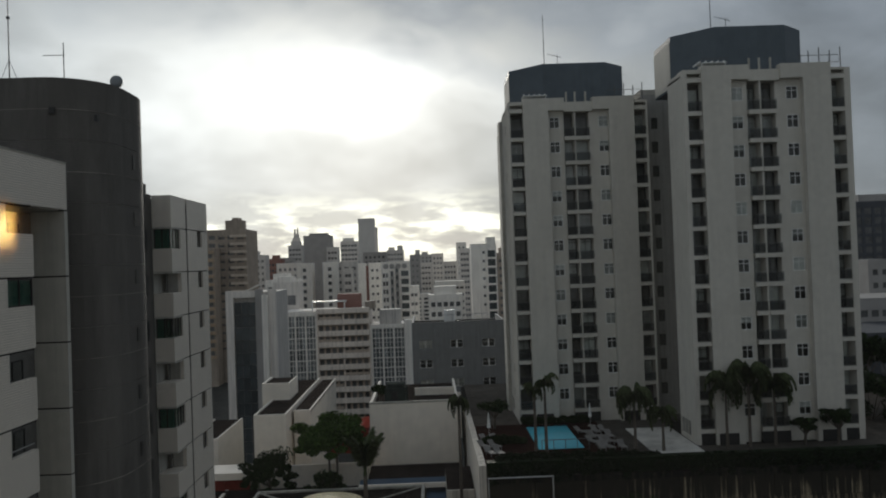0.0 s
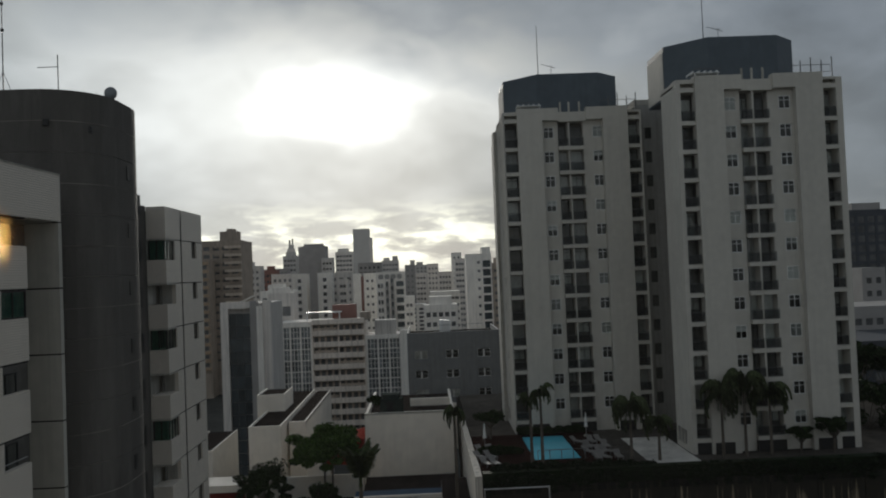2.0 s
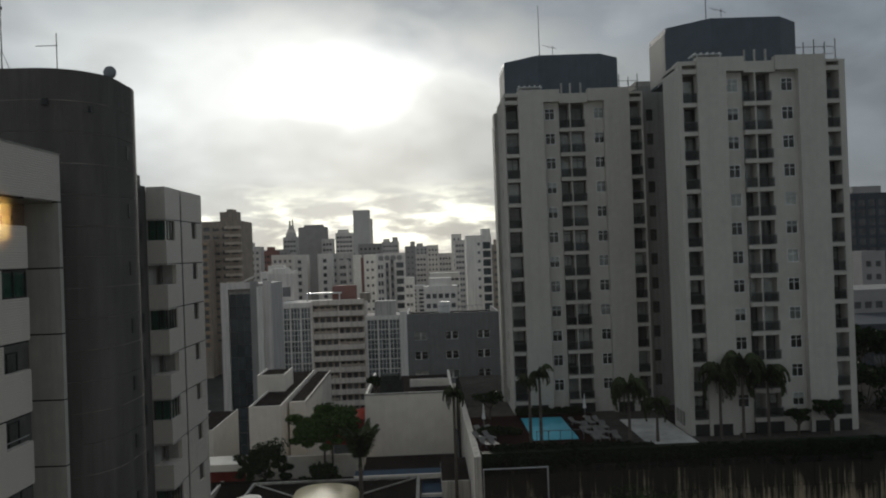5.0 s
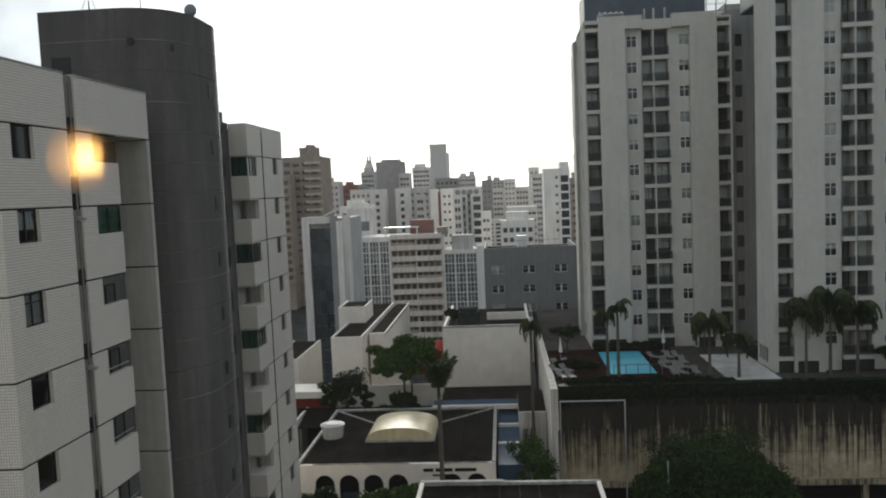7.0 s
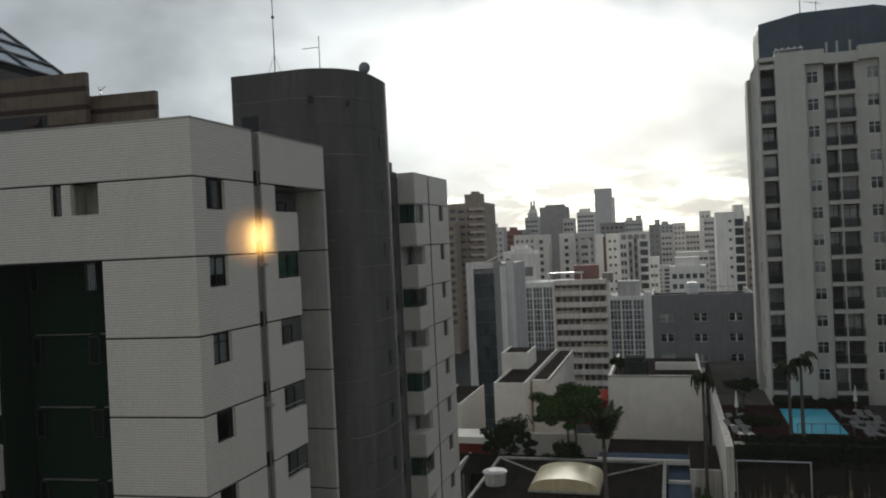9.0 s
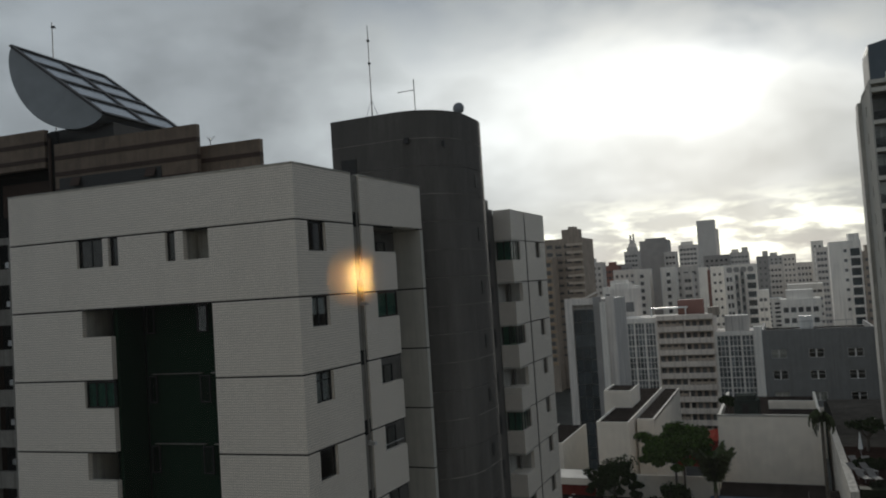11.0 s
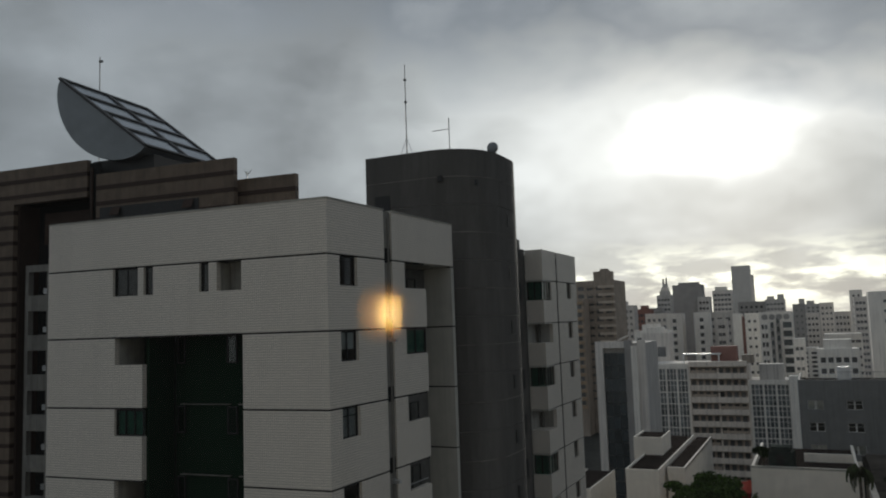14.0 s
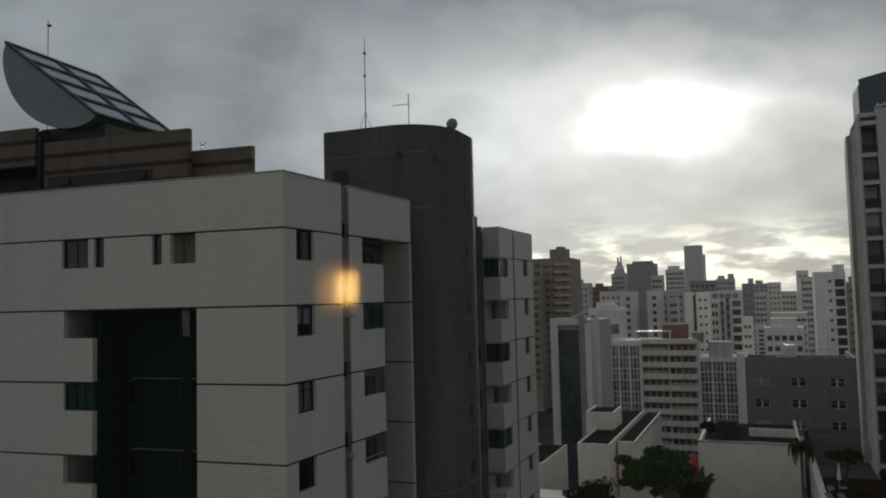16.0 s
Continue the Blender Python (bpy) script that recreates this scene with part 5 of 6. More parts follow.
    # blue annex beside it
    a = thing("blue_annex", "narrow blue-painted annex with pale canopy roof", "building", (0, 80, 0))
    part("wall", Geo().box(-1.2, 0.9, 68.5, 88.0, 0, 5.2), BLUE, a)
    part("roof", Geo().box(-1.2, 0.9, 68.4, 74.0, 5.2, 5.35), BLUE, a)
    part("strip", Geo().box(-1.2, 0.9, 74.0, 74.4, 5.2, 5.5).box(-1.2, 0.9, 80.0, 80.4, 5.2, 5.5), WHITE_WALL, a)
    part("awning", Geo().box(-8.5, 1.0, 85.2, 87.6, 5.9, 6.1), BLUE, a)
    part("awning_edge", Geo().box(-8.5, 1.0, 84.9, 85.2, 5.7, 6.2), WHITE_WALL, a)
    b = thing("beige_annex", "small beige annex with two narrow windows", "building", (2, 80, 0))
    fb = along((0.9, 78.0), (3.7, 78.0))
    hol = [(0.35, 0.85, 4.4, 5.6), (1.15, 1.65, 4.4, 5.6)]
    part("wall", Geo().slab(0, 2.8, 0, 7.3, 0, 0.25, hol), SIDE_WALL, b, m=fb)
    for h in hol:
        window(b, fb, h[0], h[2], 0.5, 1.2, 0.1, cols=1)
    part("body", Geo().box(0.92, 3.7, 78.3, 88, 0, 6.9), SIDE_WALL, b)
    part("roof", Geo().box(0.92, 3.7, 78.26, 88, 6.92, 7.02), ROOF_BROWN, b)
    # roof right below the window
    r = thing("dark_roofed_house", "house with dark flat roof and pale coping", "building", (0, 50, 0))
    part("wall", Geo().box(-6.6, 6.2, 44.2, 56.3, 0, 8.1), WHITE_WALL, r)
    for i in range(9):
        x = -6.6 + i * 1.422
        part("roof_sheet", Geo().box(x, x + 1.4, 44.3, 56.2, 8.1, 8.2 + 0.02 * (i % 2)), ROOF_DARK, r)
    part("coping", Geo().box(-6.8, -0.6, 56.2, 56.6, 8.1, 8.5).box(-0.6, 6.4, 56.2, 56.55, 8.1, 8.42), CONCRETE, r)
    part("coping", Geo().box(-6.8, -6.5, 44.2, 56.2, 8.1, 8.48).box(6.1, 6.4, 44.2, 56.2, 8.1, 8.42), WHITE_WALL, r)
    # big blank hall
    h = thing("blank_hall", "windowless white rendered hall with flat roof", "building", (-3, 105, 0))
    part("wall", Geo().box(-8.05, 3.0, 97, 97.3, 0, 12.75).box(-8.05, -7.75, 97.3, 116, 0, 12.75).box(2.7, 3.0, 97.3, 116, 0, 12.75), WHITE_WALL, h)
    part("roof", Geo().box(-7.75, 2.7, 97.3, 116, 11.9, 12.1), ROOF_BROWN, h)
    part("rear_parapet", Geo().box(-2.6, 2.69, 106, 106.3, 12.1, 13.1), WHITE_WALL, h)
    part("coping", Geo().box(-8.1, 3.05, 96.95, 97.35, 12.75, 12.95), CONCRETE, h)
    part("lean_to_roof", Geo().box(-8.0, 3.0, 88.2, 97, 5.0, 5.2), ROOF_BROWN, h)
    tree(-6.9, 99.8, 12.1, 2.6, 1.2, "potted tree on the hall's roof", 1400, 0.18, LEAF_DARK)
    k = thing("roof_kiosk", "dark grey tank housing on the hall's roof", "box", (-5, 101, 12.1))
    part("body", Geo().prism([(-6.2, 99.2), (-3.6, 99.2), (-3.4, 101.6), (-6.4, 101.6)], 12.1, 14.2), KIOSK, k)
    part("cap", Geo().prism([(-5.9, 99.5), (-3.9, 99.5), (-3.8, 101.2), (-6.0, 101.2)], 14.2, 14.75), KIOSK, k)
    part("door", Geo().box(-5.4, -4.6, 99.12, 99.19, 12.1, 13.9), FRAME_DARK, k)
    # red canvas roof and low houses
    c = thing("red_canopy", "red canvas canopy roof beside the hall", "canopy", (-10, 99, 7))
    n = 8
    g = Geo()
    arc = [(-13.2 + 5.1 * i / n, min(7.6 + 3.0 * (i / n) ** 0.7, 10.1) + 0.10 * math.sin(3 * i)) for i in range(n + 1)]
    g.add([(x, y, z) for y in (96.0, 103.0) for x, z in arc], [(i, i + 1, n + 2 + i, n + 1 + i) for i in range(n)])
    g.add([(x, 96.0, z) for x, z in arc] + [(-8.0, 96.0, 7.1), (-12.6, 96.0, 7.1)], [tuple(range(n + 3))])
    part("canvas", g, RED, c)
    for x in (-12.4, -8.3):
        part("post", Geo().box(x, x + 0.2, 96.2, 96.4, 0, 7.4), CONCRETE, c)
    for nm, x0, x1, y0, y1, z, lab in (("low_house", -23.0, -18.9, 100, 131, 11.4, "white low house with a dark flat roof"), ("low_house", -33.0, -28.7, 104, 118, 7.8, "white low house with a flat roof"),
                                       ("roof_room", -24.4, -20.5, 112, 119, 13.6, "white box-shaped roof house")):
        q = thing(nm, lab, "house", ((x0 + x1) / 2, y0, 0))
        part("wall", Geo().box(x0, x1, y0, y0 + 0.2, -8, z).box(x0, x0 + 0.2, y0 + 0.2, y1, -8, z).box(x1 - 0.2, x1, y0 + 0.2, y1, -8, z), WHITE_WALL, q)
        part("roof", Geo().box(x0 + 0.2, x1 - 0.2, y0 + 0.2, y1, z - 0.45, z - 0.22), ROOF_BROWN, q)
    q = thing("low_house", "low house with a brown flat roof and white parapet", "house", (-17, 105, 0))
    part("wall", Geo().box(-18.6, -16.4, 104, 104.3, -8, 11.1), WHITE_WALL, q)
    part("roof", Geo().box(-18.6, -16.4, 104.3, 132, 10.75, 10.95), ROOF_BROWN, q)
    part("side_parapet", Geo().box(-16.6, -16.4, 104.3, 132, -8, 11.1), WHITE_WALL, q)
    # yard walls, terrace strips and a red gate
    solo("yard_wall", Geo().box(-24.5, -8.2, 94.0, 94.3, 0, 6.4), WHITE_WALL, "long low white yard wall", "wall", kind="structure")
    # terrace wall takes the dark roof colour to stand for shadow
    solo("yard_wall", Geo().box(-26.0, -8.6, 90.6, 90.9, 0, 4.6), ROOF_BROWN, "terrace wall coloured dark for the shadows there", "wall", kind="structure")
    solo("yard_wall", Geo().box(-24.6, -24.3, 70, 94, 0, 4.4), WHITE_WALL, "white side wall of the yard", "wall", kind="structure")
    q = thing("lean_to", "dark lean-to roof along the yard wall", "roof", (-16, 88, 0))
    for i in range(11):
        x = -24.2 + i * 1.4
        part("roof_sheet", Geo().add([(x, 86.2, 3.6), (x + 1.37, 86.2, 3.6), (x + 1.37, 90.5, 4.4), (x, 90.5, 4.4), (x, 86.2, 3.5), (x + 1.37, 86.2, 3.5), (x + 1.37, 90.5, 4.3), (x, 90.5, 4.3)],
             [(0, 1, 2, 3), (7, 6, 5, 4), (0, 4, 5, 1), (1, 5, 6, 2), (2, 6, 7, 3), (3, 7, 4, 0)]), ROOF_DARK, q)
    for x in (-24.0, -16.6, -9.2):
        part("post", Geo().box(x, x + 0.15, 86.3, 86.45, 0, 3.5), CONCRETE, q)
    q = thing("red_shed", "small shed with a dark red front", "shed", (-25, 92, 0))
    part("front", Geo().box(-27.5, -21.8, 92.0, 92.3, 0, 5.6), RED, q)
    part("roof", Geo().box(-27.8, -21.6, 91.5, 95.5, 5.6, 6.4), WHITE_WALL, q)


build_low_roofs()

# ---------------------------------------------------------------- the middle distance


def facade_grid(b, x0, x1, y, z0, z1, cols, rows, ww, wh, wall_mat, deep=0.15, frame=None, top_gap=1.0, margin=0.6, joined=False, pane_mat=None):
    """A street front with real openings; far windows are dark panes set in the reveals."""
    f = along((x0, y), (x1, y))
    w = x1 - x0
    px, pz = (w - 2 * margin) / cols, (z1 - z0 - top_gap) / rows
    holes = [(margin + px * (i + 0.5) - ww / 2, margin + px * (i + 0.5) + ww / 2, z1 - top_gap - pz * (j + 1) + (pz - wh) / 2, z1 - top_gap - pz * (j + 1) + (pz + wh) / 2) for i in range(cols) for j in range(rows)]
    part("wall", Geo().slab(0, w, z0, z1, 0, 0.3, holes), wall_mat, b, m=f)
    if joined:
        g = Geo()
        for h in holes:
            g.box(h[0], h[1], 0.2, 0.26, h[2], h[3])
        part("windows", g, pane_mat or FAR_GLASS, b, m=f, kind="stuff")
        return
    me = shared(("far_window", round(ww, 2), round(wh, 2), (pane_mat or FAR_GLASS).name), lambda: Geo().box(0, ww, deep, deep + 0.06, 0, wh).mesh("window", pane_mat or FAR_GLASS))
    fr = shared(("far_frame", round(ww, 2), round(wh, 2), frame.name), lambda: frame_geo(ww, wh, 0.09, 2, (0.6,), 0.08).mesh("frame", frame)) if frame else None
    for h in holes:
        m = f @ Matrix.Translation((h[0], 0, h[2]))
        wn = part("window", me, None, b, m=m)
        if fr:
            part("frame", fr, None, wn, m=m @ Matrix.Translation((0, deep - 0.1, 0)))


FAR_GLASS = material("far_window_glass", (0.20, 0.20, 0.20), 0.12, 0.3, 0.3, 0.0, pieces=0.6)
DARK_GLASS = material("dark_curtain_glass", (0.085, 0.10, 0.106), 0.08, 0.2, 0.4, 0.0, pieces=0.5, spec=0.5)
BLUE_GLASS = material("blue_curtain_glass", (0.25, 0.265, 0.27), 0.10, 0.25, 0.4, 0.0, pieces=0.6)
# Distance haze is put into these colours and FAR_GLASS by lightening them.
FAR = {
    "white": material("far_white", (0.88, 0.82, 0.75), 0.9, 0.05, 0.3, 0.0, stain=0.3, stain_col=(0.3, 0.29, 0.27), streak=True),
    "pale": material("far_pale", (0.76, 0.705, 0.645), 0.9, 0.05, 0.3, 0.0, stain=0.3, stain_col=(0.25, 0.24, 0.23), streak=True),
    "grey": material("far_grey", (0.57, 0.54, 0.505), 0.9, 0.06, 0.3, 0.0, stain=0.3, streak=True),
    "dark": material("far_dark", (0.33, 0.315, 0.30), 0.8, 0.08, 0.3, 0.0),
    "brown": material("far_brown", (0.32, 0.275, 0.23), 0.9, 0.08, 0.3, 0.0, stain=0.3, streak=True),
    "beige": material("far_beige", (0.80, 0.71, 0.62), 0.9, 0.05, 0.3, 0.0, stain=0.3, stain_col=(0.25, 0.2, 0.17), streak=True),
    "tan": material("far_tan", (0.56, 0.47, 0.385), 0.9, 0.05, 0.3, 0.0, stain=0.3, stain_col=(0.2, 0.17, 0.15), streak=True),
    "mist": material("far_mist_grey", (0.56, 0.54, 0.51), 0.9, 0.05, 0.3, 0.0),
    "black": material("far_black", (0.07, 0.075, 0.085), 0.7, 0.08, 0.3, 0.0),
    "umber": material("far_umber", (0.37, 0.31, 0.255), 0.9, 0.1, 0.3, 0.0, stain=0.3, streak=True),
    "ochre": material("far_ochre", (0.45, 0.335, 0.23), 0.9, 0.1, 0.3, 0.0, stain=0.3, streak=True),
    "red": material("far_red", (0.24, 0.13, 0.11), 0.9, 0.1, 0.3, 0.0),
}


def build_grey_building():
    b = thing("grey_building", "grey rendered block with small paired white windows", "building", (4, 130, 0))
    f = along((-3.2, 125), (11.6, 125))
    w = 14.8
    holes = [(c - 1.0, c + 1.0, z - 0.62, z + 0.62) for c in (2.15, 7.1, 12.15) for z in (16.9, 13.8, 10.7, 7.6)]
    part("wall", Geo().slab(0, w, 2, 20.45, 0, 0.3, holes), GREY_WALL, b, m=f)
    for i, h in enumerate(holes):
        window(b, f, h[0], h[2], 2.0, 1.24, 0.1, FRAME_WHITE, 0.06, 2, (0.6,), curtain=1.0 if i in (0, 2, 6) else 0)
        part("centre_post", Geo().box(h[0] + 0.9, h[0] + 1.1, 0.08, 0.2, h[2], h[3]), FRAME_WHITE, b, m=f)
    part("base", Geo().box(-0.2, w + 0.2, -0.4, 0, 2, 9.2), WHITE_WALL, b, m=f)
    part("side_wall", Geo().box(-3.2, -2.9, 125.3, 140, 2, 20.45).box(11.3, 11.6, 125.3, 140, 2, 20.45), GREY_WALL, b)
    part("roof", Geo().box(-2.9, 11.3, 125.3, 140, 19.4, 19.6), ROOF_DARK, b)
    part("room_back", Geo().box(-2.8, 11.2, 126.6, 126.8, 2, 19.3), INSIDE, b)
    part("roof_rail", rail_geo(8.0, 1.1, 0.8), RAIL, b, m=Matrix.Translation((1.0, 126, 20.4)))
    part("tank", Geo().tube((3.0, 130, 19.6), (3.0, 130, 22.0), 0.9, 0.9, 14), WHITE_PLASTIC, b)


def build_balcony_office():
    b = thing("balcony_office", "pale office block with banded balconies between glass curtain walls", "building", (-20, 205, -14))
    y = 200
    # glass wings of small panes in white grids
    for x0, x1, top, cols in ((-37.9, -29.0, 18.4, 9), (-15.9, -6.4, 14.6, 9)):
        f = along((x0, y + 0.6), (x1, y + 0.6))
        w = x1 - x0
        part("wing_wall", Geo().slab(0, w, -14, top, 0, 0.4, [(0.5, w - 0.5, -14, top - 1.0)]), FAR["white"], b, m=f)
        rows = 11
        pz = (top - 1.0 + 14) / rows
        px = (w - 1.0) / cols
        glass_me = shared(("pane", round(px, 2), round(pz, 2)), lambda: Geo().box(0.08, px - 0.08, 0.3, 0.36, 0.1, pz - 0.1).mesh("pane", BLUE_GLASS))
        for i in range(cols):
            for jj in range(rows):
                part("pane", glass_me, None, b, m=f @ Matrix.Translation((0.5 + px * i, 0, -14 + pz * jj)))
        g = Geo()
        for i in range(cols + 1):
            wd = 0.22 if i % 3 == 0 else 0.06
            g.box(0.5 + px * i - wd, 0.5 + px * i + wd, 0.05 if i % 3 == 0 else 0.2, 0.4, -14, top - 1.0)
        for jj in range(rows):
            g.box(0.5, w - 0.5, 0.22, 0.4, -14 + pz * jj - 0.12, -14 + pz * jj + 0.12)
            g.box(0.5, w - 0.5, 0.26, 0.4, -14 + pz * (jj + 0.55) - 0.05, -14 + pz * (jj + 0.55) + 0.05)
        part("mullions", g, FAR["white"], b, m=f)
    # middle: balconies
    f = along((-29.0, y), (-15.9, y))
    w = 13.1
    pz = 2.85
    for k in range(11):
        z = 18.0 - pz * k
        part("parapet", Geo().box(0, w, -0.5, -0.2, z - pz, z - pz + 1.2), FAR["beige"], b, m=f)
        part("slab", Geo().box(0, w, -0.5, 1.4, z - pz - 0.12, z - pz), FAR["beige"], b, m=f)
        for i in range(8):
            part("window", shared("balc_win", lambda: Geo().box(0, 1.0, 1.2, 1.28, 0, 2.0).mesh("window", FAR_GLASS)), None, b, m=f @ Matrix.Translation((0.25 + 1.6 * i, 0, z - pz + 0.3)))
        if k % 3 != 1:
            part("screen", Geo().box(w * (0.52 if k % 2 else 0.02), w * (0.98 if k % 2 else 0.46), 0.3, 0.38, z - pz + 1.2, z - 1.0), FAR["tan"], b, m=f)
        for i in range(3):
            part("pier", Geo().box(w * i / 2 - 0.15, w * i / 2 + 0.15, -0.15, 1.3, z - pz, z - 0.13), FAR["beige"], b, m=f)
    part("back", Geo().box(0, w, 1.3, 1.5, -14, 18.5), FAR["tan"], b, m=f)
    part("top_beam", Geo().box(-0.1, w + 0.1, -0.6, 1.5, 17.9, 19.1), FAR["beige"], b, m=f)
    part("body", Geo().box(-37.8, -6.5, 202, 214, -14, 14.4), FAR["pale"], b)
    part("body_top", Geo().box(-37.8, -15.9, 202, 214, 14.4, 18.6), FAR["pale"], b)
    part("right_pier", Geo().box(-6.9, -4.9, 199.8, 202, -14, 15.6), FAR["white"], b)
    part("canopy", Geo().box(-31.0, -22.0, 203, 206, 20.6, 20.9).box(-30.8, -30.5, 203, 203.3, 18.5, 20.6).box(-22.5, -22.2, 203, 203.3, 18.5, 20.6), WHITE_PLASTIC, b)
    part("roof_room", Geo().box(-24.5, -18.4, 206, 210, 18.6, 22.5), FAR["red"], b)
    part("roof_room", Geo().box(-16.9, -14.4, 201, 205, 18.6, 20.6), FAR["brown"], b)
    part("roof_room", Geo().box(-13.4, -8.0, 203, 208, 14.4, 18.2), FAR["grey"], b)


def build_glass_slab():
    b = thing("glass_office", "grey office slab with dark blue glass face and pale piers", "building", (-38, 170, -14))
    f = along((-42.9, 165), (-33.6, 165))
    part("pier", Geo().box(0, 1.6, -0.3, 1.0, -14, 24.0), FAR["pale"], b, m=f)
    rows, px = 14, 1.45
    pz = 37.0 / rows
    me = Geo().box(0.03, px - 0.03, 0.2, 0.26, 0.04, pz - 0.04).mesh("pane", DARK_GLASS)
    for i in range(3):
        for jj in range(rows):
            part("pane", me, None, b, m=f @ Matrix.Translation((1.7 + px * i, 0, -14 + pz * jj)))
    part("head", Geo().box(0, 6.2, -0.3, 1.0, 24.0, 25.4), FAR["pale"], b, m=f)
    part("pier", Geo().box(6.2, 7.6, -0.5, 1.0, -14, 25.6), FAR["dark"], b, m=f)
    part("pier", Geo().box(7.6, 8.8, -0.8, 1.0, -14, 24.4), FAR["white"], b, m=f)
    part("pier", Geo().box(8.8, 10.4, -0.2, 1.0, -14, 25.6), FAR["pale"], b, m=f)
    part("body", Geo().box(-42.7, -32.8, 166, 180, -14, 25.0), FAR["grey"], b)
    part("roof_light", Geo().add([(-39.0, 165.5, 25.4), (-36.4, 165.5, 26.6), (-36.4, 171, 26.6), (-39.0, 171, 25.4)], [(0, 1, 2, 3)]), WHITE_PLASTIC, b)


def far_tower(x0, x1, y, z1, mat, label, cols=0, rows=0, ww=1.2, wh=1.3, depth=None, head=None, joined=True, pane=None, top_gap=1.5):
    z0 = ground_height(0, y) - 2
    b = thing("city_tower", label, "building", ((x0 + x1) / 2, y, z0), group="far city")
    depth = depth or max(8, (x1 - x0) * 0.9)
    if cols:
        facade_grid(b, x0, x1, y, max(z0, z1 - rows * 3.0 - top_gap), z1, cols, rows, ww, wh, FAR[mat], joined=joined, top_gap=top_gap, margin=0.5, pane_mat=pane)
        low = z1 - rows * 3.0 - top_gap
        if low > z0:
            part("lower_wall", Geo().box(x0, x1, y, y + 0.3, z0, low), FAR[mat], b)
    else:
        part("wall", Geo().box(x0, x1, y, y + 0.3, z0, z1), FAR[mat], b)
    part("body", Geo().box(x0 + 0.02, x1 - 0.02, y + 0.3, y + depth, z0, z1 - 0.05), FAR[mat], b)
    for i, (hx0, hx1, hz, hm) in enumerate(head or ()):
        part("roof_house", Geo().box(hx0, hx1, y + 1.0 + 0.2 * i, y + min(depth - 1, 7) - 0.2 * i, z1 - 0.05 - 0.1 * i, hz), FAR[hm], b)
    return b


build_grey_building()
build_balcony_office()
build_glass_slab()

W, P, G_, D, B_, RD = "white", "pale", "grey", "dark", "brown", "red"
slab = far_tower(-92, -69.6, 300, 45.3, "umber", "tall brown apartment slab with pale balcony bands", 6, 15, 2.4, 1.5, head=[(-77.6, -71, 48.8, "umber"), (-75, -72.6, 49.8, "umber")])
for k in range(15):
    part("balcony_band", Geo().box(-75.6, -69.4, 298.9, 299.98, 42.2 - 3.0 * k, 43.2 - 3.0 * k), FAR["tan"], slab)
    part("balcony_band", Geo().box(-79.6, -76.4, 299.5, 299.98, 42.4 - 3.0 * k, 43.0 - 3.0 * k), FAR["umber"], slab)
slab = far_tower(-95, -79.4, 292, 38.2, "umber", "lower wing of the brown slab with ochre balcony bands", 4, 13, 2.4, 1.5, depth=7.5)
for k in range(14):
    part("balcony_band", Geo().box(-95, -79.9, 290.9, 291.98, 36.2 - 3.0 * k, 37.2 - 3.0 * k), FAR["ochre"], slab)
far_tower(-43.0, -36, 215, 26.0, P, "pale block behind the glass office", 2, 1, 2.2, 2.6, head=[(-42, -38, 27.5, W)], top_gap=3.5)
far_tower(-55.7, -49.4, 330, 31.6, W, "white twin tower with a row of small windows", 1, 9, 1.5, 1.5)
far_tower(-44.9, -39.0, 330, 31.7, W, "white twin tower with a row of small windows", 1, 9, 1.5, 1.5)
far_tower(-66.9, -52.5, 420, 46.6, D, "dark tower with a thin flat roof plate", 0, 0, head=[(-64, -54, 47.8, D)])
far_tower(-54.5, -48.4, 418, 40.0, G_, "grey side of a dark tower", 3, 6, 1.2, 1.2)
far_tower(-89.5, -80.9, 500, 44.0, G_, "stepped tower with a thin mast", 4, 6, 1.4, 1.4, head=[(-87.8, -82.0, 46.6, G_), (-86.8, -82.6, 48.8, P), (-85.9, -83.4, 51.2, G_), (-85.7, -85.4, 54.4, D), (-83.9, -83.6, 55.0, D)])
far_tower(-92.5, -83.0, 480, 36.0, D, "dark stepped apartment block far off", 4, 4)
far_tower(-53.6, -41.2, 600, 65.4, "mist", "tall plain grey slab over the skyline", 0, 0)
# the glass flank's bright reflection is painted as a pale matt colour
far_tower(-41.2, -39.2, 600, 58.5, P, "flank of the tall slab, pale in place of its reflection", 0, 0)
far_tower(-58.5, -47.0, 520, 46.0, P, "pale office tower with window rows", 5, 8, 1.6, 1.4, head=[(-57, -50, 48.2, W)])
far_tower(-27.4, -24.4, 300, 30.7, W, "plain white tower with a dark centre strip")
far_tower(-24.4, -23.3, 300.5, 29.5, RD, "dark red strip between white walls")
far_tower(-23.3, -18.6, 300, 30.7, W, "plain white tower with a few windows", 2, 9, 0.9, 0.9)
far_tower(-37.9, -24.5, 450, 37.1, D, "dark tower behind the white pair", 5, 3)
far_tower(-28.1, -16.9, 520, 39.0, G_, "grey tower with white roof bands", 5, 3, 1.6, 1.2, head=[(-27, -23, 41, P), (-21, -17.5, 42, G_)])
far_tower(-10.4, -4.9, 420, 34.5, D, "narrow dark tower on the far skyline", 2, 10, 0.8, 1.0, head=[(-7.5, -5.0, 37, G_)])
far_tower(1.6, 8.7, 480, 35.4, P, "pale apartment tower on the skyline", 3, 9, 1.0, 1.2)
far_tower(-6.9, 1.2, 450, 30.0, P, "pale broad apartment block far off", 4, 7, 1.1, 1.2)
far_tower(7.5, 15.0, 430, 30.2, P, "pale broad apartment block far off", 4, 7, 1.0, 1.2)
